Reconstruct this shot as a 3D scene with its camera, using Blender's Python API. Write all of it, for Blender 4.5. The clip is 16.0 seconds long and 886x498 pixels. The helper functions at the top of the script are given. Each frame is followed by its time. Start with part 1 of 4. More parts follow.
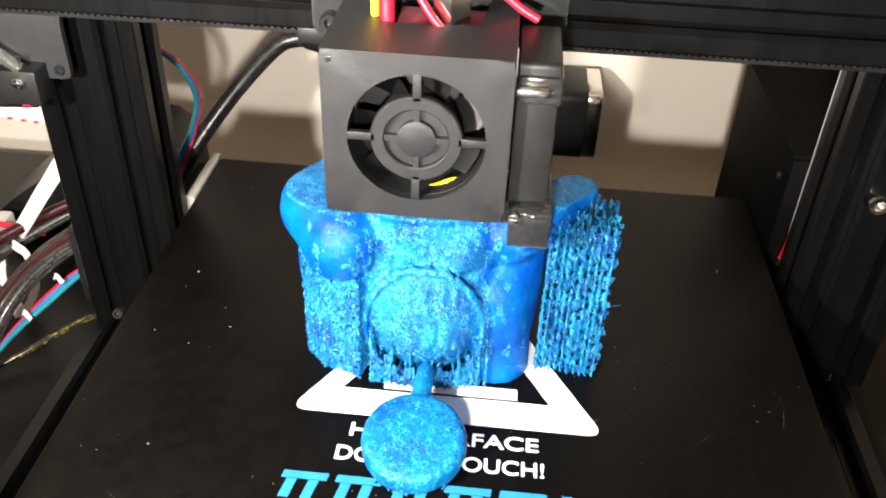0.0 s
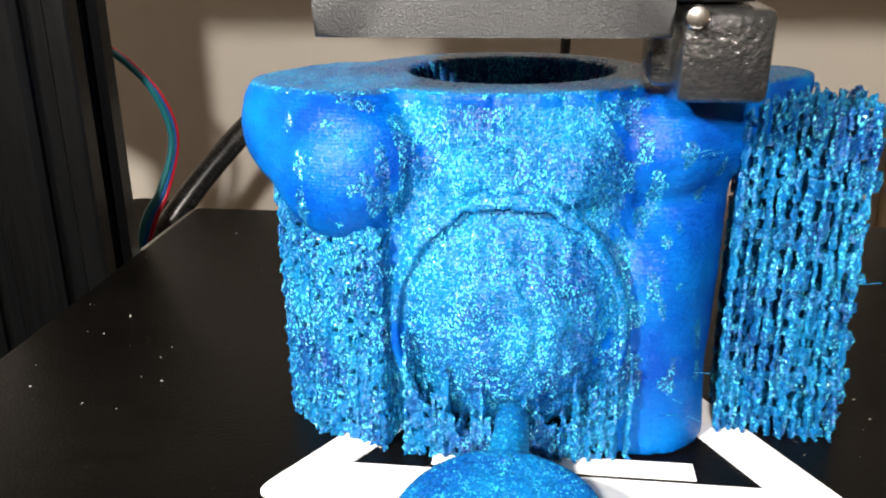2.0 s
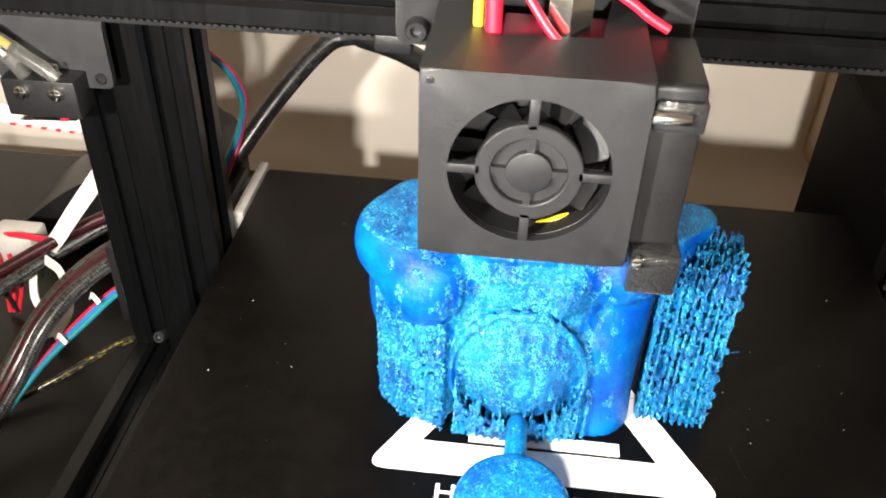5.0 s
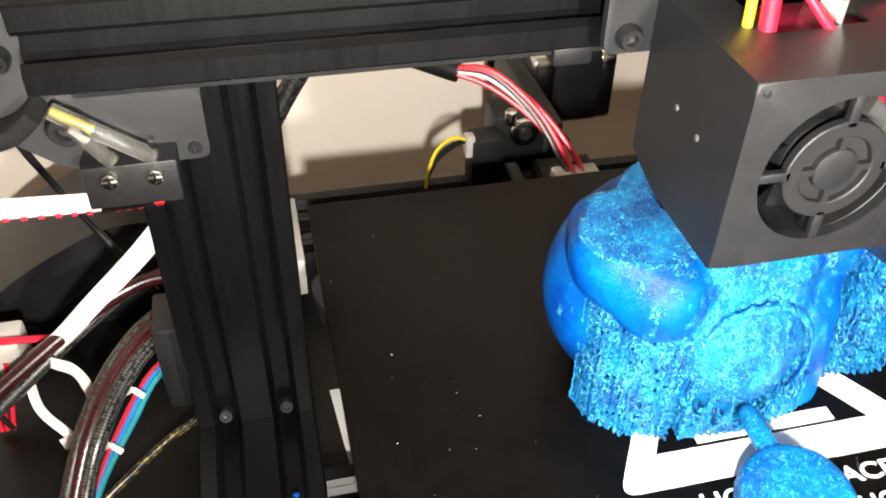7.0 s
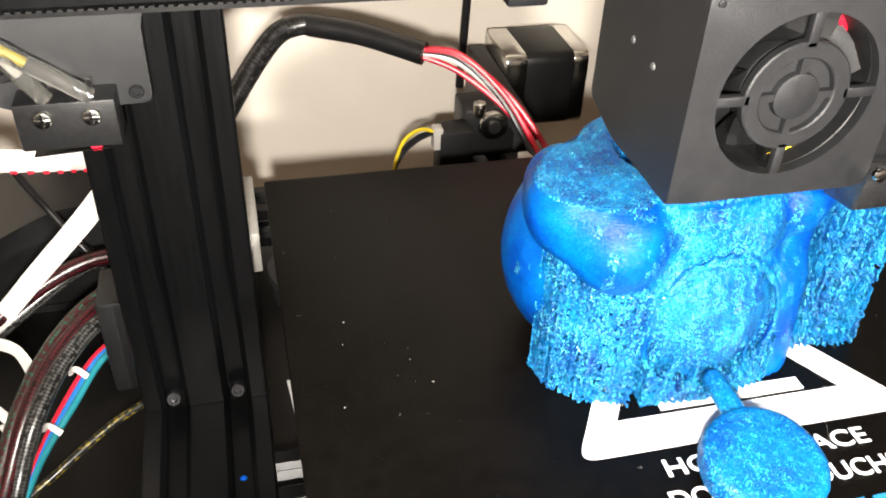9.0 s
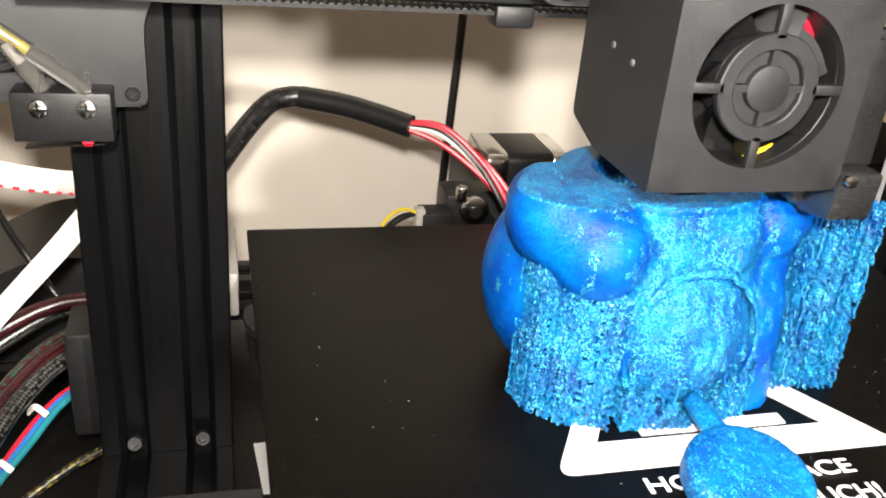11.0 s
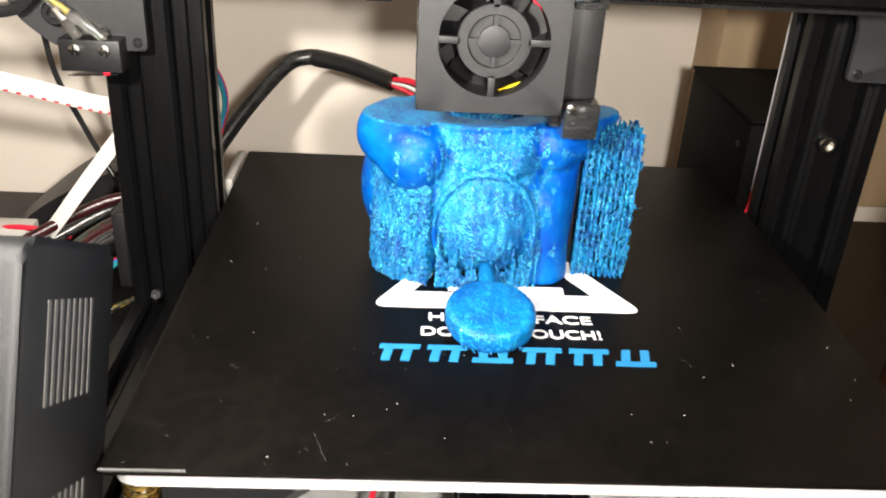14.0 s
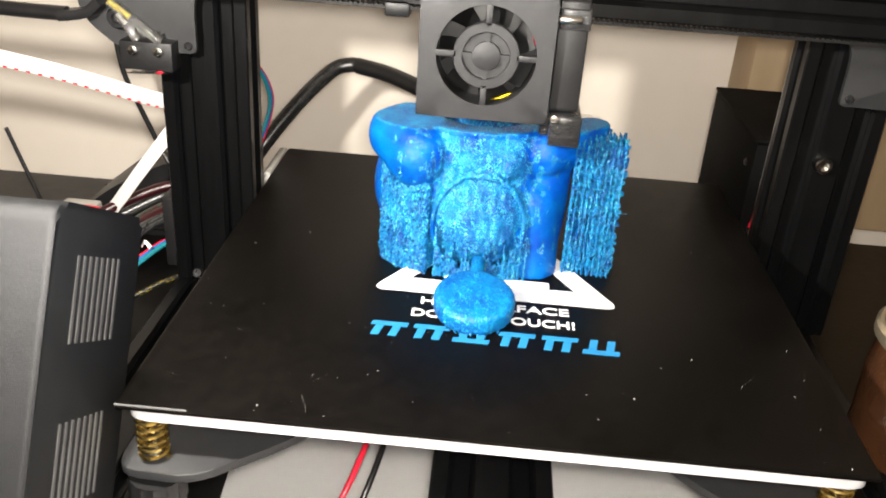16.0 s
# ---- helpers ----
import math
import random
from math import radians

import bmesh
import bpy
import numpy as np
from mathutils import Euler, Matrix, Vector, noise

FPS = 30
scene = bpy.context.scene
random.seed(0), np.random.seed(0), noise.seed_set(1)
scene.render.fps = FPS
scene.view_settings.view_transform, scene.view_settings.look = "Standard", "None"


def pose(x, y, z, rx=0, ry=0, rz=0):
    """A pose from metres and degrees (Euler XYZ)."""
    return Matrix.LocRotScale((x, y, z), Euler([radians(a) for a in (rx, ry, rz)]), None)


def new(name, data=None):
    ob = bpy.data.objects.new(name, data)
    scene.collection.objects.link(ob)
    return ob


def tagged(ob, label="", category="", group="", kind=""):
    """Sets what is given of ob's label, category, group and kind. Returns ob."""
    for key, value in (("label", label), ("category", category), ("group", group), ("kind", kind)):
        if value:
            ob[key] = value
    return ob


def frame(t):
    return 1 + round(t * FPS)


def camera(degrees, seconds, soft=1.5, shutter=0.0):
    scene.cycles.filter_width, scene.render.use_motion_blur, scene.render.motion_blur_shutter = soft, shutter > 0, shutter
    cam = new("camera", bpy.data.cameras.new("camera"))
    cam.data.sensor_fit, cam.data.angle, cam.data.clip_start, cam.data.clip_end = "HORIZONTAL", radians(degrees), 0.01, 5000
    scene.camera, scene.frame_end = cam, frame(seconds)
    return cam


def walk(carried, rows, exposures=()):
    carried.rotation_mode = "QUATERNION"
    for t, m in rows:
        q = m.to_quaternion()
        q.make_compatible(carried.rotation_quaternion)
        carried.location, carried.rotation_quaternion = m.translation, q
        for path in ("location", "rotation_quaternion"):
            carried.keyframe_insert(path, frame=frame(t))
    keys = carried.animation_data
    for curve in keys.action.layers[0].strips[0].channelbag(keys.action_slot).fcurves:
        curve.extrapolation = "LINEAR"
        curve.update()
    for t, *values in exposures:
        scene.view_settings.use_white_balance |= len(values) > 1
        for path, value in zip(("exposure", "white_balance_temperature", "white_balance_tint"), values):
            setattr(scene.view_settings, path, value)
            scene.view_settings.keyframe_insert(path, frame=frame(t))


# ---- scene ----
# seconds; place in metres; turn in degrees
PATH = [
    (0, 0.00878, -0.19894, 0.18854, 54.065, -1.885, 5.406),
    (0.5, 0.0146, -0.19846, 0.17341, 54.428, -1.795, 5.475),
    (1, 0.00931, -0.17097, 0.13149, 58.847, -1.817, 5.349),
    (1.5, 0.00848, -0.14724, 0.09247, 66.373, -0.701, 6.111),
    (2, -0.00342, -0.1276, 0.07824, 69.867, 0.625, 7.195),
    (2.5, 0.00023, -0.12161, 0.06597, 71.454, 1.365, 9.996),
    (3, 0.01207, -0.13523, 0.06359, 72.055, 0.164, 11.515),
    (5.5, -0.04042, -0.16852, 0.1952, 50.718, -2.893, 2.483),
    (6, -0.08221, -0.1571, 0.17924, 52.172, -3.171, -4.77),
    (6.5, -0.10562, -0.14833, 0.17433, 53.585, -2.745, -9.026),
    (7, -0.12118, -0.13837, 0.18337, 50.71, -0.963, -12.9),
    (7.5, -0.12803, -0.14491, 0.19003, 50.059, -1.883, -15.758),
    (8, -0.12255, -0.14722, 0.1702, 52.754, -2.131, -14.299),
    (8.5, -0.11424, -0.14604, 0.1646, 52.452, -2.014, -13.613),
    (11, -0.11843, -0.16585, 0.12789, 64.511, -4.744, -13.61),
    (11.5, -0.12767, -0.17375, 0.13549, 64.031, -5.146, -15.804),
    (12, -0.12102, -0.17341, 0.13598, 64.596, -4.89, -13.736),
    (12.5, -0.11013, -0.17677, 0.13286, 64.911, -4.239, -10.078),
    (13, -0.09474, -0.20619, 0.14144, 63.117, -2.486, -5.987),
    (13.5, -0.06433, -0.23247, 0.14361, 63.843, -2.542, -2.455),
    (14, -0.03733, -0.27303, 0.1494, 62.87, -2.944, -1.613),
    (14.5, -0.02313, -0.28839, 0.15026, 63.359, -2.982, 2.087),
    (15, -0.01797, -0.29693, 0.161, 62.72, -3.621, 3.396),
    (15.5, -0.01069, -0.30059, 0.15702, 63.661, -3.529, 3.851),
    (16, -0.00929, -0.30406, 0.15877, 63.352, -3.555, 4.213),
]
EXPO = ((0.0, 0.38), (1.0, 0.42), (1.5, 0.1), (2.0, -0.25), (3.0, -0.6), (5.5, 0.4), (8.5, 0.35), (11.0, 0.15), (12.5, 0.08), (14.0, 0.0), (16.0, 0.0))
cam = camera(54.11, 16.0, soft=1.9, shutter=0.3)
walk(cam, [(r[0], pose(*r[1:])) for r in PATH], EXPO)

# ---------------------------------------------------------------- light
world = bpy.data.worlds.new("room_air")
scene.world = world
world.use_nodes = True
world.node_tree.nodes["Background"].inputs[0].default_value = (1.0, 0.72, 0.5, 1)
world.node_tree.nodes["Background"].inputs[1].default_value = 0.009

# the torch beside the lens, at two stations of its way
for spot, watts, size in (((-0.121, -0.172, 0.154), 7.8, 0.006), ((-0.006, -0.300, 0.163), 8.4, 0.010)):
    lamp = bpy.data.lights.new("phone_torch", "POINT")
    lamp.energy, lamp.shadow_soft_size, lamp.color = watts, size, (1.0, 0.935, 0.85)
    new("phone_torch", lamp).location = spot

room = bpy.data.lights.new("room_lamp", "AREA")
room.energy, room.size, room.color = 0.8, 0.5, (1.0, 0.58, 0.33)
new("room_lamp", room).location = (-0.3, -0.6, 1.55)


# ---------------------------------------------------------------- materials
def material(name, a, b=None, rough=0.5, metal=0.0, scale=300.0, bump=0.0, bump_scale=None, spread=0.08, stretch=(1, 1, 1), spec=0.5, coat=0.0, random_shade=0.0):
    """Two colours mixed by noise at two sizes, uneven gloss and fine relief."""
    m = bpy.data.materials.new(name)
    m.use_nodes = True
    n, l = m.node_tree.nodes, m.node_tree.links
    p = n["Principled BSDF"]
    b = b or tuple(c * 0.8 for c in a)
    co = n.new("ShaderNodeTexCoord")
    mp = n.new("ShaderNodeMapping")
    mp.inputs["Scale"].default_value = stretch
    l.new(co.outputs["Object"], mp.inputs["Vector"])
    n1, n2 = n.new("ShaderNodeTexNoise"), n.new("ShaderNodeTexNoise")
    n1.inputs["Scale"].default_value, n1.inputs["Detail"].default_value = scale, 6
    n2.inputs["Scale"].default_value, n2.inputs["Detail"].default_value = scale * 0.13, 3
    l.new(mp.outputs[0], n1.inputs["Vector"])
    l.new(mp.outputs[0], n2.inputs["Vector"])
    s = n.new("ShaderNodeMath")
    s.operation = "MULTIPLY_ADD"
    s.inputs[1].default_value = 0.5
    l.new(n1.outputs[0], s.inputs[0])
    h = n.new("ShaderNodeMath")
    h.operation = "MULTIPLY"
    h.inputs[1].default_value = 0.5
    l.new(n2.outputs[0], h.inputs[0])
    l.new(h.outputs[0], s.inputs[2])
    ramp = n.new("ShaderNodeValToRGB")
    ramp.color_ramp.elements[0].position, ramp.color_ramp.elements[1].position = 0.36, 0.64
    ramp.color_ramp.elements[0].color, ramp.color_ramp.elements[1].color = (*a, 1), (*b, 1)
    l.new(s.outputs[0], ramp.inputs[0])
    l.new(ramp.outputs[0], p.inputs["Base Color"])
    r = n.new("ShaderNodeMapRange")
    r.inputs["To Min"].default_value, r.inputs["To Max"].default_value = max(0.02, rough - spread), min(1, rough + spread)
    l.new(s.outputs[0], r.inputs["Value"])
    l.new(r.outputs[0], p.inputs["Roughness"])
    p.inputs["Metallic"].default_value = metal
    p.inputs["Specular IOR Level"].default_value = spec
    p.inputs["Coat Weight"].default_value = coat
    if bump:
        nb = n.new("ShaderNodeTexNoise")
        nb.inputs["Scale"].default_value, nb.inputs["Detail"].default_value = bump_scale or scale * 3, 4
        l.new(mp.outputs[0], nb.inputs["Vector"])
        bp = n.new("ShaderNodeBump")
        bp.inputs["Strength"].default_value, bp.inputs["Distance"].default_value = bump, 0.0006
        l.new(nb.outputs[0], bp.inputs["Height"])
        l.new(bp.outputs[0], p.inputs["Normal"])
    return m


def glitter(name, dark, light, flake, flake_scale, layer=0.35, grain=0.5, cover=0.25, spec=0.4):
    """Printed translucent plastic: layer lines, soft colour drift and tiny bright facets."""
    m = bpy.data.materials.new(name)
    m.use_nodes = True
    n, l = m.node_tree.nodes, m.node_tree.links
    p = n["Principled BSDF"]
    co = n.new("ShaderNodeTexCoord")
    big = n.new("ShaderNodeTexNoise")
    big.inputs["Scale"].default_value, big.inputs["Detail"].default_value = 90, 4
    l.new(co.outputs["Object"], big.inputs["Vector"])
    ramp = n.new("ShaderNodeValToRGB")
    ramp.color_ramp.elements[0].position, ramp.color_ramp.elements[1].position = 0.35, 0.68
    ramp.color_ramp.elements[0].color, ramp.color_ramp.elements[1].color = (*dark, 1), (*light, 1)
    l.new(big.outputs[0], ramp.inputs[0])
    sq = n.new("ShaderNodeMapping")
    sq.inputs["Scale"].default_value = (1.0, 1.0, 0.62)
    l.new(co.outputs["Object"], sq.inputs["Vector"])
    vor = n.new("ShaderNodeTexVoronoi")
    vor.inputs["Scale"].default_value = flake_scale
    l.new(sq.outputs[0], vor.inputs["Vector"])
    sep = n.new("ShaderNodeSeparateColor")
    l.new(vor.outputs["Color"], sep.inputs[0])
    pick = n.new("ShaderNodeMapRange")
    pick.inputs["From Min"].default_value, pick.inputs["From Max"].default_value = 1 - cover, 1 - cover + 0.08
    l.new(sep.outputs[0], pick.inputs["Value"])
    # the glitter lies in patches and upright streaks
    st_map = n.new("ShaderNodeMapping")
    st_map.inputs["Scale"].default_value = (1.0, 1.0, 0.3)
    l.new(co.outputs["Object"], st_map.inputs["Vector"])
    streak = n.new("ShaderNodeTexNoise")
    streak.inputs["Scale"].default_value, streak.inputs["Detail"].default_value = 420, 3
    l.new(st_map.outputs[0], streak.inputs["Vector"])
    patch = n.new("ShaderNodeMapRange")
    patch.inputs["From Min"].default_value, patch.inputs["From Max"].default_value = 0.40, 0.60
    patch.inputs["To Min"].default_value = 0.12
    l.new(streak.outputs[0], patch.inputs["Value"])
    spark = n.new("ShaderNodeMath")
    spark.operation = "MULTIPLY"
    l.new(pick.outputs[0], spark.inputs[0])
    l.new(patch.outputs[0], spark.inputs[1])
    pick = spark
    mix = n.new("ShaderNodeMix")
    mix.data_type = "RGBA"
    l.new(pick.outputs[0], mix.inputs["Factor"])
    l.new(ramp.outputs[0], mix.inputs["A"])
    mix.inputs["B"].default_value = (*flake, 1)
    l.new(mix.outputs["Result"], p.inputs["Base Color"])
    # facets lean at random, so some of them catch the light
    lean = n.new("ShaderNodeVectorMath")
    lean.operation = "MULTIPLY_ADD"
    lean.inputs[1].default_value, lean.inputs[2].default_value = (grain * 2, grain * 2, grain * 2), (-grain, -grain, -grain)
    l.new(vor.outputs["Color"], lean.inputs[0])
    wave = n.new("ShaderNodeTexWave")
    wave.bands_direction = "Z"
    wave.inputs["Scale"].default_value, wave.inputs["Distortion"].default_value = 620, 1.5
    wave.inputs["Detail"].default_value, wave.inputs["Detail Scale"].default_value = 2, 3
    l.new(co.outputs["Object"], wave.inputs["Vector"])
    bp = n.new("ShaderNodeBump")
    bp.inputs["Strength"].default_value, bp.inputs["Distance"].default_value = layer, 0.0003
    l.new(wave.outputs[0], bp.inputs["Height"])
    add = n.new("ShaderNodeVectorMath")
    l.new(bp.outputs[0], add.inputs[0])
    l.new(lean.outputs[0], add.inputs[1])
    nrm = n.new("ShaderNodeVectorMath")
    nrm.operation = "NORMALIZE"
    l.new(add.outputs[0], nrm.inputs[0])
    l.new(nrm.outputs[0], p.inputs["Normal"])
    rg = n.new("ShaderNodeMapRange")
    rg.inputs["To Min"].default_value, rg.inputs["To Max"].default_value = 0.42, 0.10
    l.new(pick.outputs[0], rg.inputs["Value"])
    l.new(rg.outputs[0], p.inputs["Roughness"])
    gl = n.new("ShaderNodeMapRange")
    gl.inputs["To Min"].default_value, gl.inputs["To Max"].default_value = spec, min(1.0, spec * 3.2)
    l.new(pick.outputs[0], gl.inputs["Value"])
    l.new(gl.outputs[0], p.inputs["Specular IOR Level"])
    p.inputs["Subsurface Weight"].default_value = 0.25
    p.inputs["Subsurface Radius"].default_value = (0.0005, 0.002, 0.004)
    p.inputs["Subsurface Scale"].default_value = 1.0
    return m


def braid(name, thread, ground, turns=10.0, pitch=700.0, share=0.55):
    """Braided cable sleeve: crossing threads laid out in the tube's own coordinates."""
    m = bpy.data.materials.new(name)
    m.use_nodes = True
    n, l = m.node_tree.nodes, m.node_tree.links
    p = n["Principled BSDF"]
    uv = n.new("ShaderNodeUVMap")
    mp = n.new("ShaderNodeMapping")
    mp.inputs["Scale"].default_value = (turns, pitch, 1)
    mp.inputs["Rotation"].default_value = (0, 0, radians(45))
    l.new(uv.outputs[0], mp.inputs["Vector"])
    ch = n.new("ShaderNodeTexChecker")
    ch.inputs["Scale"].default_value = 1.0
    l.new(mp.outputs[0], ch.inputs["Vector"])
    no = n.new("ShaderNodeTexNoise")
    no.inputs["Scale"].default_value = 0.6
    l.new(mp.outputs[0], no.inputs["Vector"])
    gt = n.new("ShaderNodeMath")
    gt.operation = "GREATER_THAN"
    gt.inputs[1].default_value = 1 - share
    l.new(no.outputs[0], gt.inputs[0])
    mu = n.new("ShaderNodeMath")
    mu.operation = "MULTIPLY"
    l.new(gt.outputs[0], mu.inputs[0])
    l.new(ch.outputs["Fac"], mu.inputs[1])
    mix = n.new("ShaderNodeMix")
    mix.data_type = "RGBA"
    l.new(mu.outputs[0], mix.inputs["Factor"])
    mix.inputs["A"].default_value, mix.inputs["B"].default_value = (*ground, 1), (*thread, 1)
    l.new(mix.outputs["Result"], p.inputs["Base Color"])
    bp = n.new("ShaderNodeBump")
    bp.inputs["Strength"].default_value, bp.inputs["Distance"].default_value = 0.6, 0.0004
    l.new(ch.outputs["Fac"], bp.inputs["Height"])
    l.new(bp.outputs[0], p.inputs["Normal"])
    p.inputs["Roughness"].default_value = 0.3
    return m


def clear(name, tint, rough=0.12):
    m = bpy.data.materials.new(name)
    m.use_nodes = True
    p = m.node_tree.nodes["Principled BSDF"]
    p.inputs["Base Color"].default_value = (*tint, 1)
    p.inputs["Transmission Weight"].default_value = 0.96
    p.inputs["Roughness"].default_value = rough
    p.inputs["IOR"].default_value = 1.4
    return m


WALL = material("cream_wall_paint", (0.86, 0.79, 0.70), (0.82, 0.75, 0.66), 0.75, scale=40, bump=0.25, bump_scale=700)
CEILING = material("white_ceiling_paint", (0.8, 0.78, 0.74), None, 0.8, scale=20)
TABLE = material("black_table_laminate", (0.0022, 0.0021, 0.002), (0.004, 0.0037, 0.0035), 0.35, scale=120, bump=0.1, spec=0.2)
PAPER = material("white_paper", (0.86, 0.85, 0.84), (0.81, 0.80, 0.79), 0.7, scale=60, bump=0.1)
ALU_BLACK = material("black_anodised_aluminium", (0.0018, 0.0019, 0.0021), (0.0030, 0.0031, 0.0034), 0.33, 0.1, scale=900, bump=0.08, stretch=(1, 1, 0.08), spec=0.27)
STEEL_BLACK = material("black_powder_coated_steel", (0.0145, 0.0148, 0.016), (0.020, 0.0205, 0.0215), 0.48, 0.1, scale=1500, bump=0.22, bump_scale=5000)
HOOD = material("grey_black_sheet_metal_hood", (0.0108, 0.0111, 0.0124), (0.0155, 0.0157, 0.0170), 0.46, 0.15, scale=500, bump=0.25, bump_scale=4500)
PLASTIC = material("matt_black_plastic", (0.006, 0.006, 0.0064), (0.0095, 0.0095, 0.010), 0.45, scale=800, bump=0.12, spec=0.35)
GREY_CASE = material("grey_textured_case_plastic", (0.0058, 0.0061, 0.0066), (0.0084, 0.0087, 0.0092), 0.55, spec=0.2, scale=900, bump=0.3, bump_scale=4000)
SLOT_GREY = material("light_grey_vent_plastic", (0.075, 0.075, 0.075), (0.1, 0.1, 0.1), 0.5, scale=900)
MAT = material("black_build_surface", (0.0014, 0.0012, 0.0010), (0.0027, 0.0022, 0.0018), 0.32, scale=260, bump=0.22, bump_scale=2600, spread=0.10, spec=0.11)
BED_EDGE = material("white_coated_bed_edge", (0.46, 0.46, 0.475), (0.58, 0.58, 0.59), 0.45, scale=300, bump=0.1)
PRINT_WHITE = material("white_screen_print", (0.72, 0.73, 0.75), (0.82, 0.82, 0.82), 0.55, scale=160, bump=0.1)
PRINT_BLUE = material("cyan_blue_screen_print", (0.012, 0.15, 0.33), (0.018, 0.19, 0.39), 0.5, scale=200)
CHROME = material("bright_steel", (0.62, 0.61, 0.58), (0.75, 0.74, 0.7), 0.18, 1.0, scale=800)
DARK_STEEL = material("dark_steel_bolt", (0.025, 0.025, 0.027), (0.05, 0.05, 0.053), 0.3, 0.7, scale=800)
BRASS = material("brass_spring_wire", (0.75, 0.55, 0.16), (0.82, 0.63, 0.25), 0.22, 1.0, scale=600)
RED_SINK = material("red_anodised_heat_sink", (0.42, 0.015, 0.05), (0.55, 0.03, 0.07), 0.3, 0.6, scale=700)
W_RED = material("red_cable_jacket", (0.62, 0.012, 0.035), (0.5, 0.01, 0.03), 0.35, scale=600)
W_BLACK = material("black_cable_jacket", (0.006, 0.006, 0.0065), (0.01, 0.01, 0.01), 0.32, scale=600)
W_WHITE = material("white_cable_jacket", (0.78, 0.75, 0.72), (0.7, 0.67, 0.64), 0.4, scale=600)
W_BLUE = material("blue_cable_jacket", (0.015, 0.12, 0.42), (0.02, 0.15, 0.5), 0.35, scale=600)
W_TEAL = material("teal_cable_jacket", (0.01, 0.16, 0.2), (0.02, 0.2, 0.24), 0.35, scale=600)
W_YELLOW = material("yellow_cable_jacket", (0.8, 0.62, 0.02), (0.7, 0.52, 0.02), 0.35, scale=600)
NYLON = material("milky_nylon", (0.48, 0.46, 0.42), (0.4, 0.38, 0.35), 0.35, scale=500)
CARD = material("brown_wood_veneer", (0.46, 0.34, 0.21), (0.37, 0.26, 0.15), 0.55, scale=60, bump=0.2, stretch=(1, 1, 0.1))
AMBER = material("brown_amber_jar", (0.028, 0.012, 0.006), (0.055, 0.022, 0.009), 0.15, scale=60, coat=0.5)
GOLD = material("pale_brass_band", (0.55, 0.47, 0.32), (0.62, 0.54, 0.4), 0.3, 0.9, scale=400)
SILVER = material("grey_plastic_strip", (0.5, 0.5, 0.52), (0.6, 0.6, 0.62), 0.4, scale=400)
SILVER_DULL = material("dull_bare_metal", (0.22, 0.21, 0.19), (0.3, 0.29, 0.27), 0.5, 0.2, scale=400)
SOCK = material("glossy_black_heater_wrap", (0.012, 0.012, 0.013), (0.02, 0.02, 0.02), 0.12, scale=500, bump=0.9, bump_scale=900, coat=0.4)
DUST = material("pale_dust", (0.12, 0.115, 0.10), (0.24, 0.23, 0.21), 0.8, scale=500)
BOX_BLACK = material("matt_black_powder_coat", (0.0012, 0.0011, 0.0011), (0.0022, 0.0020, 0.0019), 0.65, scale=500, bump=0.15, bump_scale=3000, spec=0.06)
BLUE = glitter("translucent_blue_print", (0.0, 0.042, 0.28), (0.0, 0.112, 0.42), (0.0, 0.17, 0.52), 5200, 0.10, 0.20, 0.04, 0.15)
BLUE_ROUGH = glitter("glittering_blue_support", (0.0, 0.040, 0.20), (0.0, 0.145, 0.37), (0.10, 0.63, 0.84), 4600, 0.22, 0.52, 0.25, 0.28)
BLUE_DISC = glitter("glittering_cyan_blue_disc", (0.0, 0.055, 0.24), (0.0, 0.140, 0.36), (0.06, 0.52, 0.72), 4600, 0.10, 0.38, 0.20, 0.26)
MESH_BLACK = braid("black_braided_sleeve", (0.03, 0.03, 0.03), (0.004, 0.004, 0.004), 12, 900, 0.5)
MESH_WHITE = braid("black_and_white_braided_sleeve", (0.075, 0.075, 0.072), (0.004, 0.004, 0.004), 16, 1300, 0.55)
MESH_RED = braid("red_and_black_braided_sleeve", (0.055, 0.005, 0.008), (0.004, 0.002, 0.0025), 14, 1100, 0.6)
MESH_GREEN = braid("green_and_red_braided_sleeve", (0.012, 0.075, 0.05), (0.03, 0.004, 0.006), 14, 1100, 0.5)
MESH_GOLD = braid("yellow_flecked_braided_sleeve", (0.16, 0.12, 0.018), (0.006, 0.006, 0.005), 8, 500, 0.5)
CLEAR = clear("clear_shrink_tube", (0.86, 0.85, 0.8), 0.07)


# ---------------------------------------------------------------- builders
def thing(name, label, category, at=(0, 0, 0), group="", kind=""):
    ob = new(name)
    ob.location = at
    ob.empty_display_size = 0.01
    return tagged(ob, label, category, group, kind)


def finish(bm, name, mat, smooth=True):
    bmesh.ops.recalc_face_normals(bm, faces=bm.faces)
    me = bpy.data.meshes.new(name)
    bm.to_mesh(me)
    bm.free()
    me.materials.append(mat)
    for p in me.polygons:
        p.use_smooth = smooth
    if smooth:
        me.set_sharp_from_angle(angle=radians(38))
    return me


def part(name, bm, mat, parent, label="", smooth=True):
    """One mesh under a thing or a part; its vertices are in world metres."""
    ob = new(name, finish(bm, name, mat, smooth))
    if parent is not None:
        ob.parent = parent
        root, off = parent, Vector((0, 0, 0))
        while root is not None:
            off += root.location
            root = root.parent
        ob.data.transform(Matrix.Translation(-off))
    return tagged(ob, label) if label else ob


def solo(name, bm, mat, label, category, group="", kind="", smooth=True):
    return tagged(new(name, finish(bm, name, mat, smooth)), label, category, group, kind)


